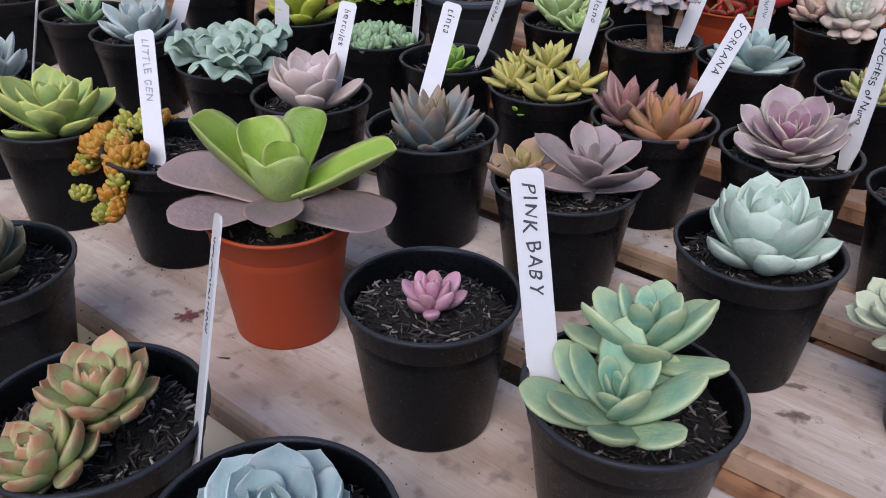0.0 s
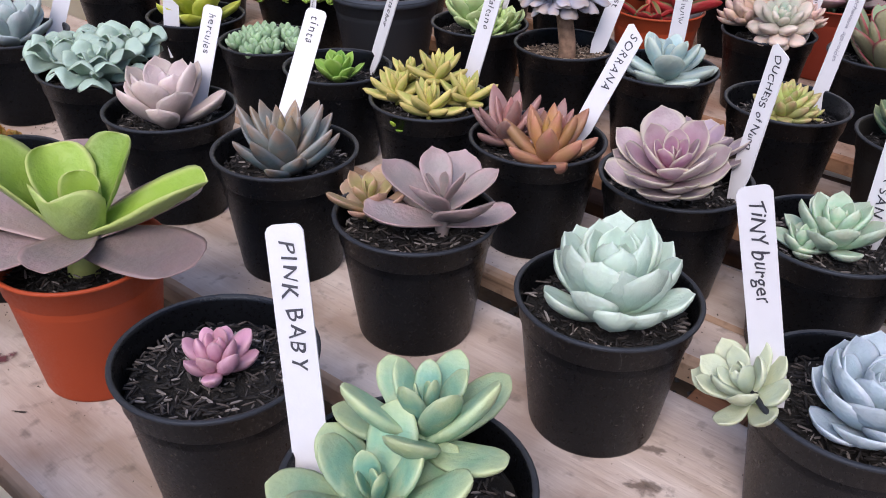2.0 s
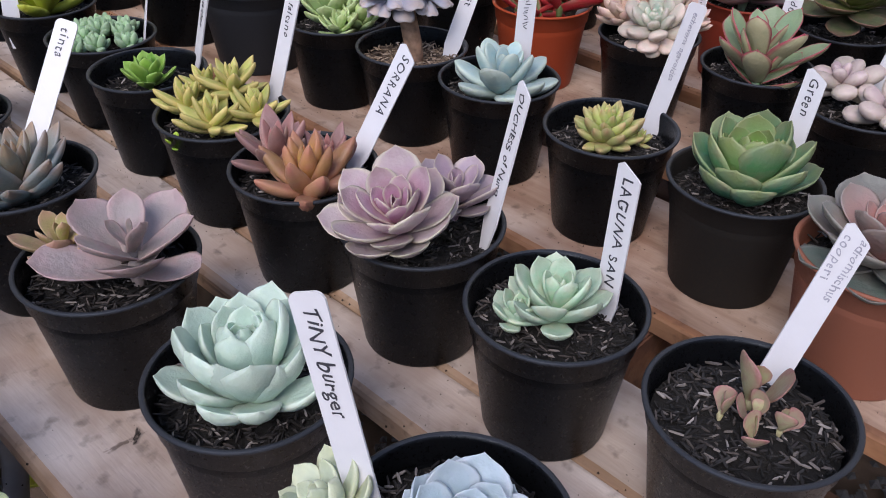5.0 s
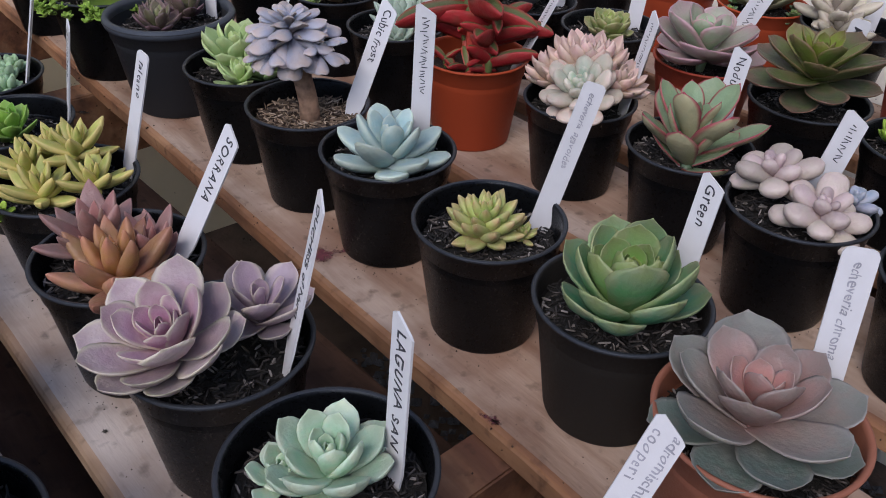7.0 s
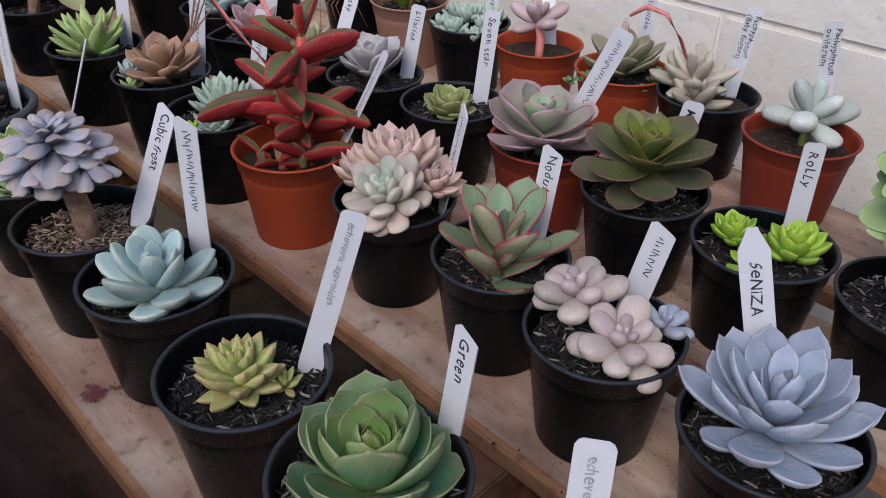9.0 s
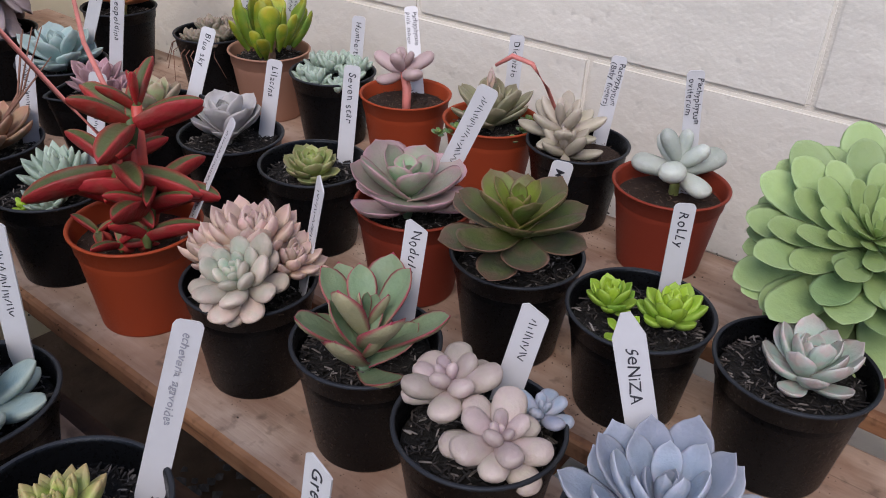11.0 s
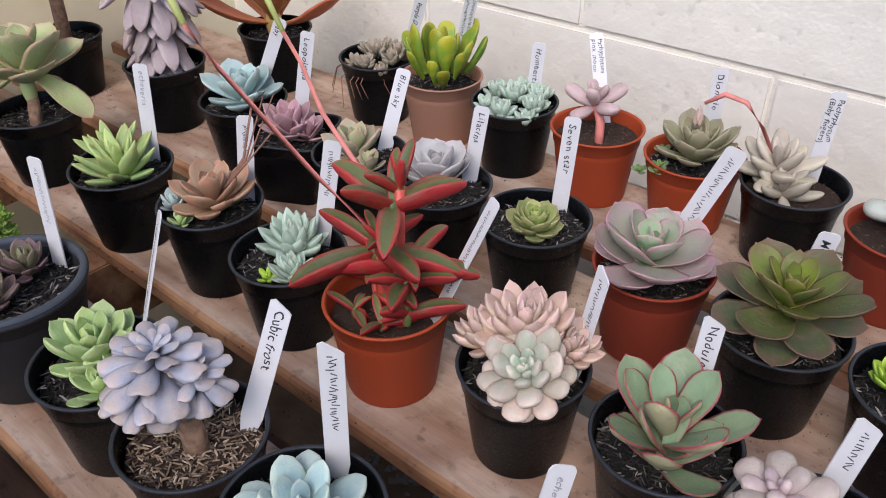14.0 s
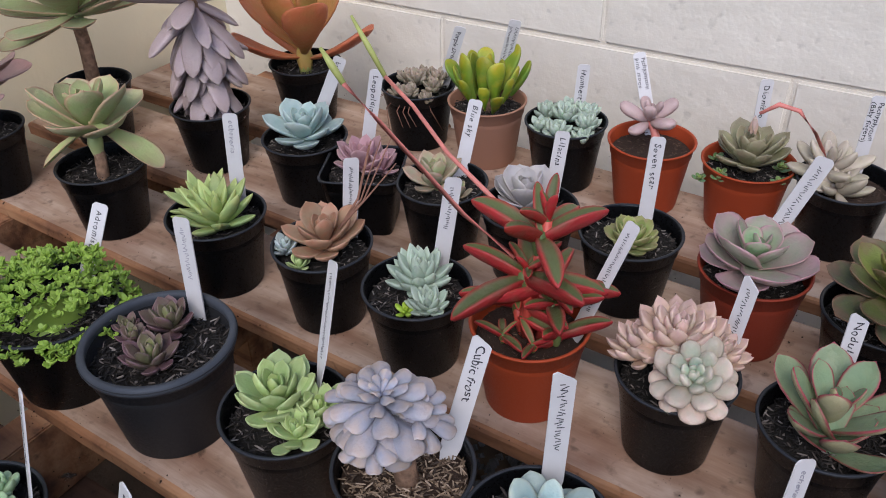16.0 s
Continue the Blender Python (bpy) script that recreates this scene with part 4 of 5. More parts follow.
rosette(th, (0, .002, z + .014), .066, 27, S["emerald"], "mucro", .6, .1, .36, .2, (80, 18), power=1.0, seed=141, lift=.3)
th, z = potted(0.098, 0.983, BROWN, "dusky grey rosette with a pink heart in a brown pot", D=0.126, H=0.103)
rosette(th, (-.002, -.006, z + .02), .066, 21, S["dusk"], "mucro", .66, .07, .3, .08, (80, 0), power=.9, seed=142)

th, z = potted(-0.025, 1.221, BLACK, "lilac moonstone rosettes with round leaves in a black pot", chips=1, D=0.122, H=0.103)
rosette(th, (-.03, .006, z + .03), .038, 12, S["pearl_lilac"], "egg", .6, .3, .0, .0, (80, 6), power=.85, seed=150, tilt=(6, -10))
rosette(th, (.024, -.01, z + .024), .038, 12, S["pearl_lilac"], "egg", .6, .3, .0, .0, (80, 6), power=.85, seed=151, tilt=(8, 6))
rosette(th, (.028, .034, z + .02), .024, 9, S["lilac_blue"], "egg", .58, .28, .0, .0, (80, -4), seed=152)
th, z = potted(0.111, 1.224, BLACK, "large lilac-blue pointed rosette in a black pot", D=0.123, H=0.102)
rosette(th, (0, -.006, z + .03), .072, 26, S["lilac_blue"], "mucro", .43, .1, .28, .12, (82, 11), power=.9, seed=153)
th, z = potted(-0.149, 1.236, BLACK, "upright green rosette with red-lined leaves in a black pot", D=0.119, H=0.102)
rosette(th, (0, 0, z + .022), .078, 9, S["nodulosa"], "mucro", .48, .08, .2, .06, (84, 26), power=.8, seed=154, fold=.14)
rosette(th, (.008, -.012, z + .01), .058, 7, S["nodulosa"], "mucro", .52, .08, .25, .16, (48, 16), inner=.8, seed=155)
th, z = potted(-0.283, 1.229, BLACK, "peach and mint moonstone rosettes crowding a black pot", D=0.117, H=0.101)
rosette(th, (-.006, .01, z + .046), .05, 36, S["peach"], "mucro", .42, .2, .1, .12, (88, 4), seed=156, lift=.3)
rosette(th, (.022, -.022, z + .038), .044, 26, S["peach_mint"], "egg", .5, .2, .0, .12, (86, -6), power=1.0, seed=157, tilt=(28, 6))
rosette(th, (-.03, -.004, z + .032), .039, 30, S["peach"], "mucro", .42, .2, .15, .15, (86, 2), seed=158, tilt=(-10, -22))
rosette(th, (.026, .022, z + .036), .035, 28, S["peach"], "mucro", .42, .2, .15, .15, (86, 2), seed=159, tilt=(-6, 20))

# the red-leaved plant with long flower spikes
th, z = potted(-0.434, 1.214, ORANGE, "red and green boat-leaved plant with flower spikes in an orange pot", ground=2, chips=3, D=0.125, H=0.103)
for q, (dx, dy, h, R, k, hi, lo) in enumerate([(-.006, -.004, .07, .094, 6, 30, 0), (.0, .012, .11, .09, 6, 44, 10), (.01, .02, .05, .074, 5, 30, 6), (.022, .004, .04, .07, 5, 40, 14), (-.016, .0, .034, .062, 5, 30, -6), (.02, -.028, .014, .036, 4, 40, 8),
                                               (-.014, -.03, .012, .038, 4, 40, 4), (.036, -.01, .022, .056, 4, 40, 20), (.004, .018, .132, .046, 4, 76, 50), (-.002, -.006, .085, .036, 4, 60, 30)]):
    stem(th, [(dx * .4, dy * .4, z - .006), (dx * .8, dy * .8, z + h * .5), (dx, dy, z + h)], [.006, .0055, .005], REDSTEM)
    rosette(th, (dx, dy, z + h), R, k, S["pep"], "boat", .25, .3, .3, -.14, (hi, lo), inner=.6, core=.05, lift=.1, seed=161 + q, spin=-28 + 61 * q, fold=.55, label="red boat-shaped leaves with green windows")
for pts in ([(-.02, .0, z + .09), (-.07, -.015, z + .13), (-.13, -.06, z + .232), (-.165, -.064, z + .262), (-.19, -.063, z + .29)],
            [(-.012, .01, z + .115), (-.133, .049, z + .15), (-.2, .08, z + .175), (-.256, .103, z + .188), (-.3, .104, z + .25)]):
    stem(th, pts[:4], [.0026, .0024, .0022, .0024], PINKSTEM, "flower_stalk")
    stem(th, [pts[3], (Vector(pts[3]) + Vector(pts[4])) / 2, pts[4]], [.0028, .0036, .0016], GREENSTEM, "flower_spike")

th, z = potted(-0.141, 1.423, BLACK, "bronze rosette with a green heart in a black pot", D=0.125, H=0.103)
rosette(th, (.004, -.01, z + .05), .072, 20, S["bronze"], "mucro", .62, .06, .28, .04, (80, -4), power=.9, seed=175)
th, z = potted(-0.014, 1.425, BLACK, "two bright green rosettes in a black plastic pot", fill=0.79, D=0.126, H=0.101)
rosette(th, (.024, .006, z + .022), .034, 24, S["bright"], "obov", .5, .22, .2, .2, (84, 4), seed=176)
rosette(th, (-.026, -.004, z + .016), .028, 22, S["bright"], "obov", .56, .18, .25, .2, (84, 6), seed=177)
rosette(th, (.0, -.024, z + .008), .02, 8, S["bright"], "obov", .6, .18, .25, .2, (60, 0), seed=178)
th, z = potted(-0.276, 1.431, BRICKRED, "mauve-edged sage rosette in a red-brown pot", D=0.123, H=0.102)
rosette(th, (0, -.01, z + .03), .072, 15, S["bain"], "mucro", .8, .07, .3, .12, (76, 2), power=.85, seed=179)
th, z = potted(-0.421, 1.427, BLACK, "small green houseleek rosette in a black pot", D=0.124, H=0.099)
rosette(th, (.006, -.01, z + .012), .037, 26, S["houseleek"], "mucro", .598, .14, .31, .14, (84, 11), seed=180)
th, z = potted(-0.551, 1.413, BLACK, "silver lilac rosette in a black plastic pot", D=0.124, H=0.098)
rosette(th, (-.006, 0, z + .022), .056, 17, S["lilacina"], "mucro", .69, .07, .36, .14, (80, 19), seed=181)
th, z = potted(-0.673, 1.398, BLACK, "green rosette with reddish edges in a black pot", D=0.120, H=0.102)
rosette(th, (-.014, .004, z + .014), .05, 14, S["sky_red"], "obov", .55, .14, .25, .2, (80, 14), seed=182)
rosette(th, (.028, -.01, z + .012), .03, 10, S["sky_red"], "obov", .55, .14, .25, .2, (80, 14), seed=183)
th, z = potted(-0.569, 1.202, BLACK, "two pale frosted rosettes in a black pot of bark", D=0.122, H=0.100)
rosette(th, (-.004, .012, z + .018), .044, 36, S["white_green"], "lance", .44, .18, .2, .2, (86, 10), seed=184, lift=.4)
rosette(th, (.03, -.018, z + .014), .03, 24, S["white_green"], "lance", .48, .18, .2, .2, (86, 10), seed=185)
rosette(th, (.01, -.034, z + .008), .014, 8, S["bright"], "round", .5, .3, .1, .1, (70, 10), seed=186)
th, z = potted(-0.705, 1.201, BLACK, "russet rosettes with a dry flower stalk in a black pot", D=0.119, H=0.106)
rosette(th, (.002, .004, z + .02), .056, 16, S["russet"], "mucro", .529, .13, .26, .1, (80, 15), power=.9, seed=187)
rosette(th, (-.034, -.026, z + .012), .024, 14, S["ice"], "obov", .5, .16, .25, .2, (80, 10), seed=188)
rosette(th, (.0, -.04, z + .01), .018, 12, S["apple"], "obov", .5, .16, .25, .2, (80, 10), seed=189)
rnd = random.Random(190)
for q in range(5):
    a = rnd.uniform(-.3, .3)
    stem(th, [(.02, .01, z + .04), (.04 + .02 * a, .03, z + .075), (.06 + .05 * a, .05 + .03 * a, z + .11 + .04 * rnd.random())], [.0014, .0011, .0006], DRY, "dry_flower_stalk")
th, z = potted(-0.865, 1.182, BLACK, "pistachio rosettes of pointed leaves in a black pot", D=0.125, H=0.102)
rosette(th, (.01, -.004, z + .018), .066, 20, S["pistachio"], "lance", .34, .12, .2, .1, (80, 14), seed=196)
rosette(th, (-.03, .008, z + .018), .052, 16, S["pistachio"], "lance", .34, .12, .2, .1, (80, 14), seed=197)

# ---- back rows ----
th, z = potted(-0.921, 1.403, BLACK, "baby blue rosette in a black plastic pot", D=0.125, H=0.098)
rosette(th, (0, 0, z + .022), .063, 17, S["babyblue"], "mucro", .598, .12, .26, .1, (80, 13), power=.9, seed=200)
th, z = potted(-0.801, 1.392, BLACK, "rosewood pink rosettes in a square black pot", D=.112, square=1.0)
rosette(th, (0, 0, z + .018), .052, 18, S["rosewood"], "obov", .5, .1, .3, .18, (78, 14), seed=201)
rosette(th, (.026, .008, z + .014), .034, 14, S["rosewood"], "obov", .5, .1, .3, .18, (78, 14), seed=202)
th, z = potted(-0.887, 1.634, BLACK, "clustered dusty olive rosettes in a black pot", D=0.122, H=0.101)
multi(th, [(0, 0, z + .024, .026), (.03, .0, z + .018, .024), (-.028, .01, z + .018, .024), (.004, -.03, z + .014, .022), (-.02, -.03, z + .01, .02), (.018, .028, z + .02, .024), (-.014, .034, z + .018, .022), (.036, -.026, z + .008, .02)], S["dusty"], 15, 203, shape="obov", wide=.5, thick=.26, rise=(82, 6))
rnd = random.Random(212)
for q in range(7):
    a = rnd.uniform(-2.6, -.6)
    stem(th, [(.045 * math.cos(a), .045 * math.sin(a), z + .01), (.066 * math.cos(a), .066 * math.sin(a), z - .002), (.075 * math.cos(a + .2), .075 * math.sin(a + .2), z - rnd.uniform(.02, .045))], [.0009, .0008, .0004], DRY, "hanging_root")
th, z = potted(-0.760, 1.642, PINKCLAY, "upright trumpet-leaved jade plant in a dusty pink pot", D=0.123, H=0.102)
rnd = random.Random(220)
jade = [leaf_mesh("paddle", w * 1.25, w * .7, .25, b, f, S["jade_tube"]) for w, b, f in ((.26, .1, 0), (.3, .16, .5), (.34, .05, 1))]
stem(th, [(0, 0, z - .01), (0, 0, z + .03)], [.01, .008], STALK)
for q in range(20):
    a, r = 2.4 * q, .0085 * math.sqrt(q)
    s = rnd.uniform(.05, .09) * (1 - .25 * (q / 20))
    put("leaf", jade[q % 3], th, pose(r * math.cos(a), r * math.sin(a), z + .012 + rnd.uniform(0, .018), 0, 0, math.degrees(a) - 90) @ pose(0, 0, 0, 86 - 44 * q / 20 + rnd.uniform(-8, 8)) @ Matrix.Scale(s, 4))
th, z = potted(-0.624, 1.644, BLACK, "clustered pale green plump rosettes in a black pot", D=0.122, H=0.101)
multi(th, [(0, 0, z + .024, .028), (.034, .0, z + .018, .026), (-.034, .006, z + .018, .026), (.006, -.034, z + .014, .026), (-.026, -.03, z + .012, .022), (.02, .03, z + .02, .026), (-.014, .036, z + .018, .024), (.04, -.026, z + .01, .022)], S["white_green"], 15, 221, shape="obov", wide=.5, thick=.28, rise=(82, 6))
th, z = potted(-0.494, 1.654, ORANGE, "plump pink-grey leaves on a short stem in an orange pot", ground=2, chips=3, fill=0.83, D=0.123, H=0.101)
stem(th, [(.012, -.012, z - .01), (.006, -.004, z + .025), (-.008, .004, z + .045)], [.006, .006, .005], PINKSTEM)
rosette(th, (-.008, .004, z + .046), .046, 8, S["pachy_pink"], "egg", .5, .26, .0, .06, (70, -4), seed=230)
th, z = potted(-0.363, 1.672, ORANGE, "khaki rosette among tiny green creepers in an orange pot", D=0.124, H=0.098)
rosette(th, (0, 0, z + .022), .061, 20, S["khaki"], "mucro", .529, .1, .26, .12, (84, 19), power=.95, seed=231)
rnd = random.Random(232)
for q in range(16):
    a, r = rnd.uniform(0, 6.283), rnd.uniform(.04, .066)
    rosette(th, (r * math.cos(a), r * math.sin(a), z + .008 - (.012 if r > .058 else 0)), .012, 7, S["emerald"], "round", .8, .2, .1, .1, (60, 5), seed=232 + q)
th, z = potted(-0.241, 1.682, BLACK, "beige finger-leaved rosettes with an arching flower in a black pot", ground=2, chips=3, D=0.124, H=0.101)
rosette(th, (-.024, .0, z + .03), .055, 14, S["finger"], "round", .42, .24, .0, .1, (82, -2), power=.9, seed=250)
rosette(th, (-.006, -.016, z + .014), .045, 10, S["finger"], "round", .38, .26, .05, .12, (70, -4), seed=251)
stem(th, [(-.024, 0, z + .03), (-.05, .0, z + .07), (-.075, .0, z + .095), (-.1, -.006, z + .1), (-.12, -.012, z + .085)], [.0022, .0022, .003, .0034, .002], PINKSTEM, "flower_stalk")
rosette(th, (-.124, -.014, z + .078), .02, 8, S["peach"], "lance", .4, .3, .1, .1, (-60, -85), seed=252, name="flower_buds")
th, z = potted(-0.109, 1.664, BRICKRED, "chalk-white egg-shaped leaves in a red-brown pot", ground=2, chips=3, D=0.128, H=0.099)
stem(th, [(0, .01, z - .01), (0, .01, z + .04)], [.006, .005], GREENSTEM)
rosette(th, (0, .01, z + .034), .052, 7, S["egg"], "egg", .56, .3, .0, .0, (84, -8), power=.7, seed=253, inner=.72)
th, z = potted(0.112, 1.440, BLACK, "aqua rosette with pink tips in a black pot of bark", D=0.125, H=0.102)
rosette(th, (.01, 0, z + .016), .047, 24, S["aqua_pink"], "mucro", .529, .14, .26, .14, (84, 15), seed=254)
th, z = potted(0.117, 1.616, BRICKRED, "big light green tree houseleek in a red-brown pot", D=.125)
stem(th, [(0, 0, z - .01), (0, -.03, z + .04), (0, -.05, z + .075)], [.009, .009, .008], STALK)
rosette(th, (0, -.05, z + .074), .112, 76, S["aeonium"], "spoon", .33, .035, .2, .06, (66, -2), power=.85, seed=255, tilt=(30, 4), inner=.16)
rosette(th, (.04, -.05, z + .01), .05, 14, S["aeonium"], "spoon", .6, .07, .25, .1, (70, 10), seed=256)

th, z = potted(-1.107, 1.605, BLACK, "large orange paddle leaves in a black pot", D=.124)
stem(th, [(0, 0, z - .01), (0, 0, z + .06)], [.012, .01], GREENSTEM)
rosette(th, (0, 0, z + .05), .15, 9, S["terracotta_leaf"], "paddle", .6, .05, .3, .2, (76, 6), seed=260, inner=.5)
th, z = potted(-1.116, 1.399, BLACK, "tall ash-lilac succulent with drooping leaves in a black pot", D=0.125, H=0.102)
stem(th, [(0, 0, z - .01), (0, .004, z + .1), (-.01, .01, z + .2)], [.012, .011, .01], STALK, "trunk")
for q in range(6):
    rosette(th, (-.002 * q, .002 * q, z + .03 + .033 * q), .075 + .006 * q, 11, S["ash_lilac"], "round", .34, .14, .1, -.1, (-20, -58) if q < 5 else (70, 0), inner=.75, seed=261 + q, spin=47 * q)
th, z = potted(-1.352, 1.356, BLACK, "pale sage rosette on a tall trunk in a black pot", D=.122)
stem(th, [(0, 0, z - .01), (.005, 0, z + .08), (0, 0, z + .15)], [.012, .011, .01], STALK, "trunk")
rosette(th, (0, 0, z + .15), .13, 24, S["sage_pink"], "spoon", .46, .05, .25, .08, (76, -6), seed=268)
th, z = potted(-1.099, 1.186, BLACK, "pale green pink-edged rosette with drooping leaves in a black pot", D=0.124, H=0.102)
stem(th, [(.008, -.008, z - .01), (.002, 0, z + .03), (-.014, .006, z + .07)], [.009, .008, .007], STALK, "trunk")
rosette(th, (-.014, .006, z + .072), .09, 13, S["sage_pink"], "mucro", .69, .06, .36, .08, (80, 15), power=.9, seed=269)
for a, R in ((-62, .11), (40, .08), (150, .085)):
    rosette(th, (0, 0, z + .05), R, 1, S["sage_pink"], "paddle", .45, .05, .3, -.1, (-32, -32), inner=1.0, seed=270, spin=a, name="old_leaf")
th, z = potted(-1.347, 1.154, BLACK, "grey-red rosette on a stem in a black pot", D=.124)
stem(th, [(0, 0, z - .01), (0, 0, z + .09)], [.01, .008], STALK, "trunk")
rosette(th, (0, 0, z + .09), .1, 14, S["grey_red"], "paddle", .5, .05, .25, .08, (70, -14), seed=271)
th, z = potted(-1.076, 0.935, BLACK, "bronze rosette in a black plastic pot", D=.124)
rosette(th, (0, 0, z + .016), .06, 18, S["bronze"], "obov", .5, .08, .25, .15, (78, 10), seed=273)

# yellowing strap-leaved plant on the ground under the bench
low = thing("potted_plant", "yellow-green strap-leaved plant under the bench", "plant", "", pose(-0.81, 0.654, 0.0))
put("pot", POTS[("black_plastic", 0.0)], low, Matrix.Diagonal((0.09, 0.09, 0.1, 1)))
rosette(low, (0, 0, 0.15), .28, 10, S["chartreuse"], "lance", .16, .03, .3, -.1, (86, 48), inner=.6, seed=300, name="strap_leaves")

# spilled soil crumbs and stains on the planks
rnd = random.Random(77)
verts, faces = [], []
for q in range(4200):
    fx, fy, fr = FEET[q % len(FEET)]
    a, fr = rnd.uniform(0, 6.283), fr + abs(rnd.gauss(0, .012 if q % 3 else .045))
    x, y = fx + fr * math.cos(a), fy + fr * math.sin(a)
    r = rnd.uniform(.0004, .0011) * (1.8 if rnd.random() < .05 else 1.0)
    o = len(verts)
    a = rnd.uniform(0, 6.28)
    for k in range(4):
        verts.append((x + r * rnd.uniform(.6, 1.6) * math.cos(a + k * 1.57), y + r * rnd.uniform(.6, 1.6) * math.sin(a + k * 1.57), TOP - .0008))
    verts.append((x, y, TOP + r * .9))
    faces += [(o + k, o + (k + 1) % 4, o + 4) for k in range(4)]
tagged(put("soil_crumbs", mesh_of("soil_crumbs", verts, faces, DEBRIS, False), None), "dark soil crumbs scattered on the planks", "soil", kind="stuff")


def stain(x, y, r, material, seed, long=1.0, turn=0):
    rnd = random.Random(seed)
    verts, n = [(0, 0, 0)], 36
    for k in range(n):
        a = 2 * math.pi * k / n
        q = 1.7 * r * (0.75 + 0.5 * noise.noise((1.7 * math.cos(a), 1.7 * math.sin(a), seed)) + rnd.uniform(-.12, .12))
        verts.append((q * long * math.cos(a), q * math.sin(a), 0))
    me = mesh_of("stain", verts, [(0, 1 + k, 1 + (k + 1) % n) for k in range(n)], material, False, {"fade": [0.0] + [1.0] * n})
    tagged(put("stain", me, None, pose(x, y, TOP + .0016, 0, 0, turn)), {"wine_stain": "dark wine-red stain on the plank", "brown_smudge": "brown smear of dried soil on the plank"}.get(material.name, "dark crumb of soil stuck to the plank"), "stain")


stain(-.194, .527, .005, SMUDGE, 11, 4.5, 85)
stain(-.03, .545, .011, SMUDGE, 12, 2.4, 25)
stain(-.044, .577, .008, SMUDGE, 13, 2.2, 15)
stain(-.064, .925, .009, WINE, 14, 1.5)
stain(-.28, .967, .009, SMUDGE, 15, 2.2, 20)
stain(-.663, .995, .01, SMUDGE, 16, 1.6)
stain(-.668, .957, .012, SMUDGE, 17, 1.5)
stain(-.378, .302, .0022, DEBRIS, 18, 5, 35)
stain(-.446, .314, .017, WINE, 1, 1.15, 30)
stain(-.32, .938, .019, WINE, 2, 1.25, 60)
stain(-.312, .962, .006, WINE, 3, 3.2, 60)
stain(-0.062, 0.925, .005, DEBRIS, 4, 1.4)
stain(-0.195, 0.538, .004, DEBRIS, 5, 4, -40)
stain(-0.222, 0.695, .004, DEBRIS, 6, 1.2)
stain(-0.751, 0.863, .012, DEBRIS, 7, 1.2, 20)

# ---- plant tags ----
tag((-0.117, 0.353, 0.828), (-0.161, 0.379, 0.946), "PINK BABY", 0, size=.0125)
tag((-0.222, 0.190, 0.828), (-0.242, 0.233, 0.942), "~0.05", -62)
tag((-0.556, 0.365, 0.831), (-0.613, 0.403, 0.928), "LITTLE GEN", 0, ink=FADED)
tag((-0.574, 0.586, 0.842), (-0.583, 0.621, 0.922), "hercules", 0)
tag((-0.441, 0.589, 0.850), (-0.460, 0.648, 0.938), "tinta", 5, size=.012)
tag((-0.550, 0.800, 0.839), (-0.521, 0.810, 0.931), "orostaches", -45)
tag((-0.419, 0.807, 0.833), (-0.409, 0.834, 0.934), "falcano", -30)
tag((-0.264, 0.792, 0.844), (-0.243, 0.831, 0.933), "SORRANA", -22, tip="slant", size=.0115)
tag((-0.110, 0.791, 0.849), (-0.111, 0.821, 0.949), "DUCHESS of Nurn", -56, tip="slant")
tag((0.017, 0.575, 0.832), (-0.018, 0.573, 0.949), "TiNY burger", -10, size=.0125)
tag((-0.004, 0.793, 0.837), (-0.007, 0.802, 0.935), "LAGUNA SAN", -42, tip="slant", size=.0122)
tag((0.102, 0.825, 0.828), (0.110, 0.869, 0.919), "adromischus|cooperi", 0, size=.0085, ink=FADED, tip="slant")
tag((-0.023, 1.061, 0.822), (-0.021, 1.076, 0.918), "Green", -30, tip="slant", size=.0118)
tag((-0.147, 1.042, 0.826), (-0.145, 1.086, 0.939), "echeveria agavoides", 20, size=.0085, ink=FADED)
tag((-0.409, 1.036, 0.836), (-0.401, 1.076, 0.935), "Cubic frost", 0, tip="slant", size=.0125)
tag((-0.316, 1.047, 0.842), (-0.313, 1.050, 0.961), "~0.07", 0, tip="slant", size=.013)
tag((-0.154, 1.282, 0.822), (-0.154, 1.299, 0.919), "Nodulosa", 0, tip="slant", size=.012)
tag((-0.037, 1.266, 0.822), (-0.027, 1.283, 0.907), "~0.035", 0, tip="slant", size=.014, width=.0215)
tag((0.085, 1.264, 0.828), (0.044, 1.269, 0.943), "     SeNiZA", -6, tip="point", width=.021, size=.0125)
tag((0.109, 1.030, 0.829), (0.094, 1.053, 0.931), "echeveria chroma", 0, size=.0095, ink=FADED, width=.021)
tag((-0.012, 1.473, 0.822), (-0.014, 1.476, 0.919), "RoLLy", 0, size=.0125)
tag((-0.150, 1.470, 0.822), (-0.136, 1.478, 0.916), "Mela", 0, size=.0125, width=.02)
tag((-0.424, 1.475, 0.821), (-0.427, 1.494, 0.931), "Seven star", 0, size=.0125)
tag((-0.546, 1.460, 0.823), (-0.545, 1.481, 0.912), "Lilacina", 0, size=.0115)
tag((-0.677, 1.444, 0.824), (-0.677, 1.485, 0.921), "Blue sky", 0, size=.0115)
tag((-0.824, 1.428, 0.837), (-0.807, 1.441, 0.950), "Leopoldina", 0, size=.0125)
tag((-0.875, 1.229, 0.825), (-0.875, 1.239, 0.950), "echeveria", 0, ink=FADED)
tag((-0.392, 1.237, 0.831), (-0.364, 1.286, 0.945), "~0.09", -60)
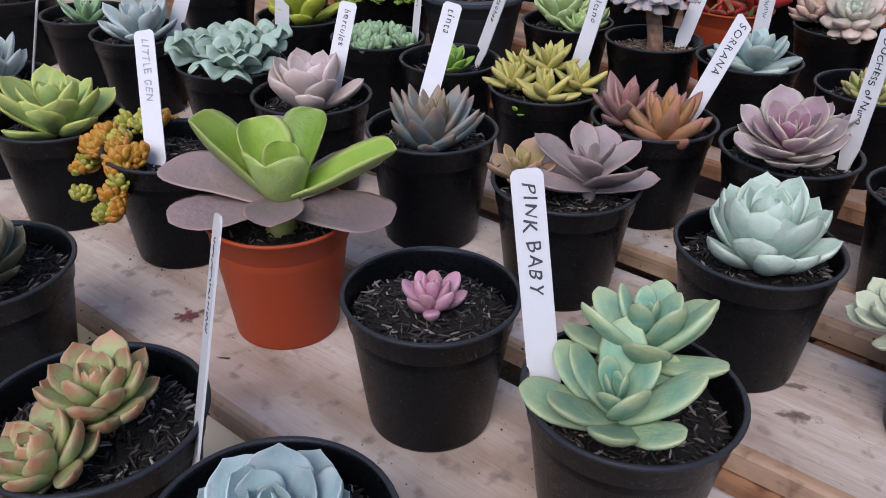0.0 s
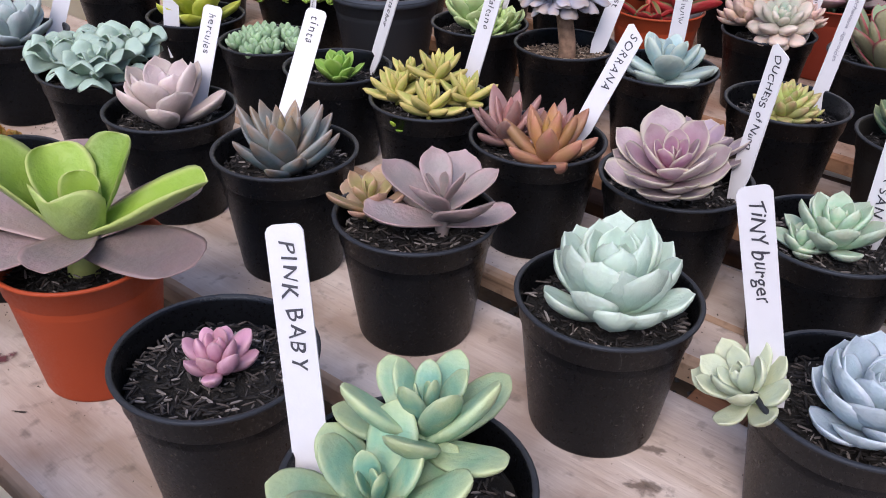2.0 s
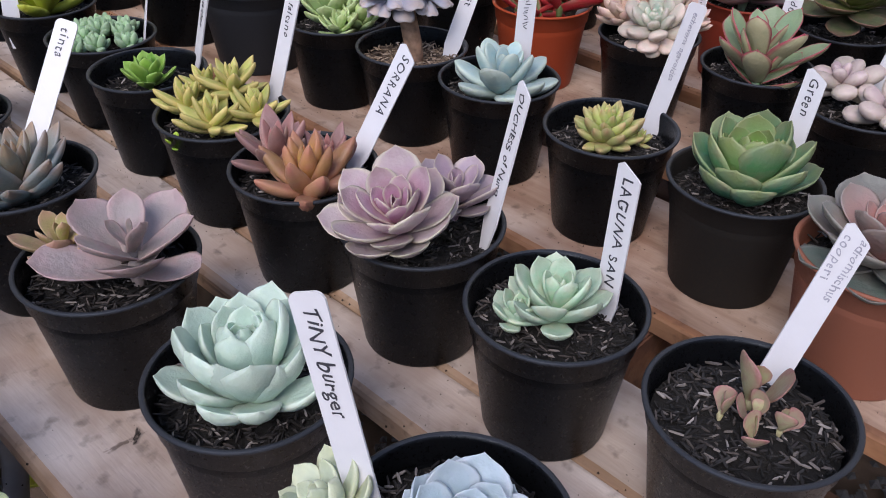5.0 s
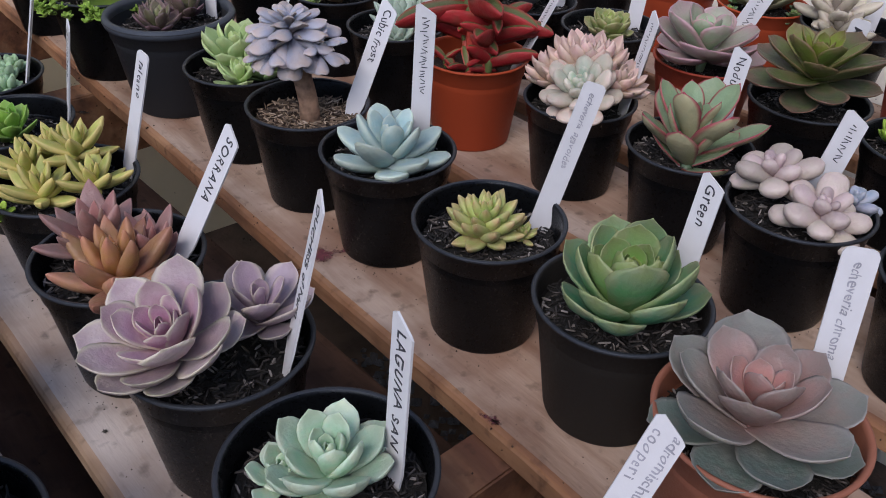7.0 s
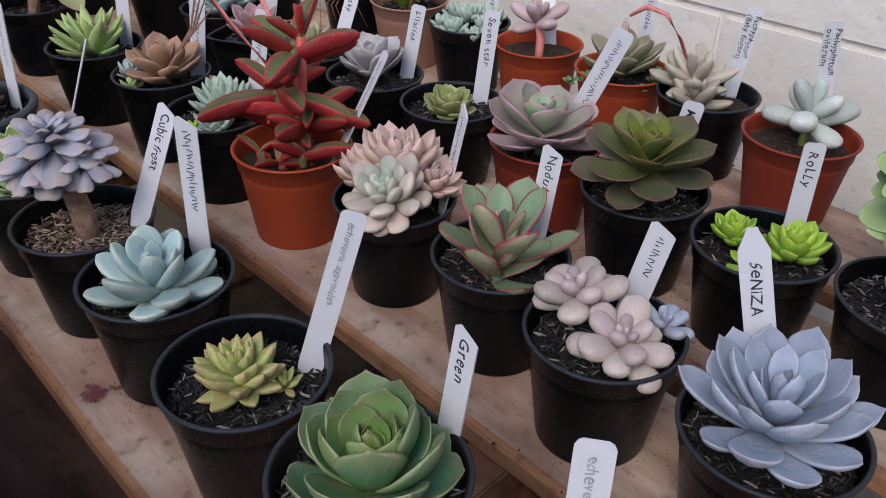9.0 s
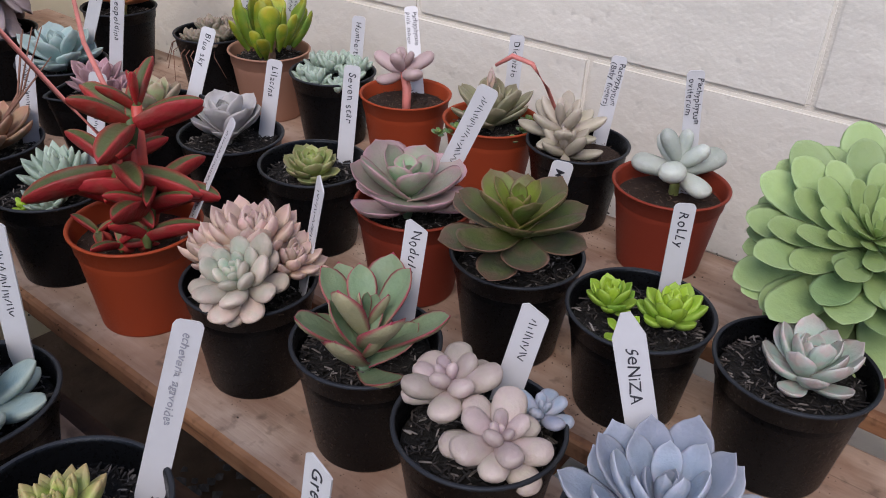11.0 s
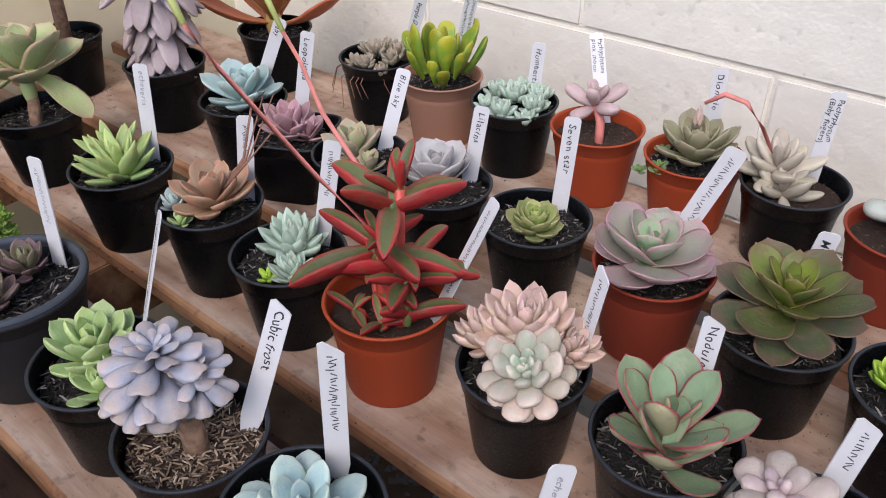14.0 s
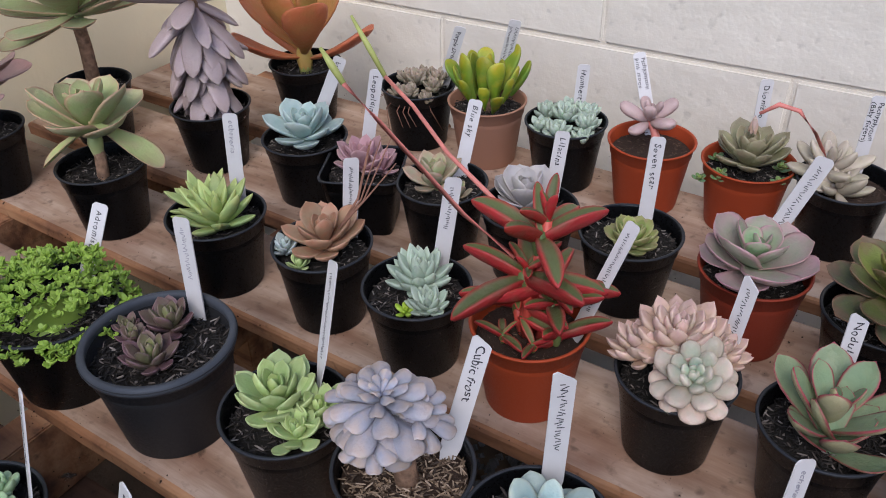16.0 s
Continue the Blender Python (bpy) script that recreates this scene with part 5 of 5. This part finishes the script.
tag((-0.252, 1.262, 0.833), (-0.245, 1.282, 0.930), "~0.06", -60, tip="slant")
tag((-0.278, 1.478, 0.850), (-0.244, 1.503, 0.952), "~0.085", 0, size=.014, width=.022)
tag((-0.370, 1.719, 0.822), (-0.374, 1.730, 0.929), "Dionizio", 0, size=.0125)
tag((-0.512, 1.698, 0.823), (-0.560, 1.734, 0.927), "Pachyphytum|pink moon", 0, size=.0095)
tag((-0.629, 1.691, 0.822), (-0.629, 1.702, 0.905), "Humberti", 0, size=.012)
tag((-0.240, 1.730, 0.819), (-0.239, 1.752, 0.929), "Pachyphytum|(Baby fingers)", 0, size=.0105)
tag((-0.101, 1.686, 0.822), (-0.113, 1.681, 0.960), "Pachyphytum|oviferum", 0, size=.0105)
tag((-0.866, 1.676, 0.831), (-0.832, 1.678, 0.931), "Purple Dream", 0, size=.0115)
tag((-0.766, 1.689, 0.854), (-0.739, 1.687, 0.956), "~0.06", 0, lines=2)
tag((-0.931, 1.450, 0.853), (-0.891, 1.463, 0.942), "baby", 0)
tag((-0.704, 1.247, 0.822), (-0.701, 1.260, 0.930), "~0.05", 15)
tag((-0.573, 1.249, 0.825), (-0.565, 1.271, 0.941), "~0.05", 0)
tag((-0.551, 1.034, 0.871), (-0.560, 1.072, 0.952), "~0.08", -62)
tag((-0.732, 1.035, 0.825), (-0.733, 1.043, 0.954), "~0.06", -20, ink=FADED)
tag((-0.893, 1.008, 0.825), (-0.892, 1.055, 0.911), "Adromiscus", -10)
tag((-0.816, 0.375, 0.844), (-0.780, 0.383, 0.930), "~0.05", -60)
tag((-0.424, 0.161, 0.828), (-0.437, 0.185, 0.892), "~0.04", 0)
tag((-0.905, 0.597, 0.828), (-0.908, 0.647, 0.930), "~0.05", 20)
tag((-0.814, 0.703, 0.828), (-0.822, 0.720, 0.940), "~0.05", 20)
tag((-0.653, 0.789, 0.828), (-0.675, 0.826, 0.929), "~0.05", -60)
tag((0.116, 1.568, 0.828), (0.098, 1.576, 0.931), "~0.05", -30)
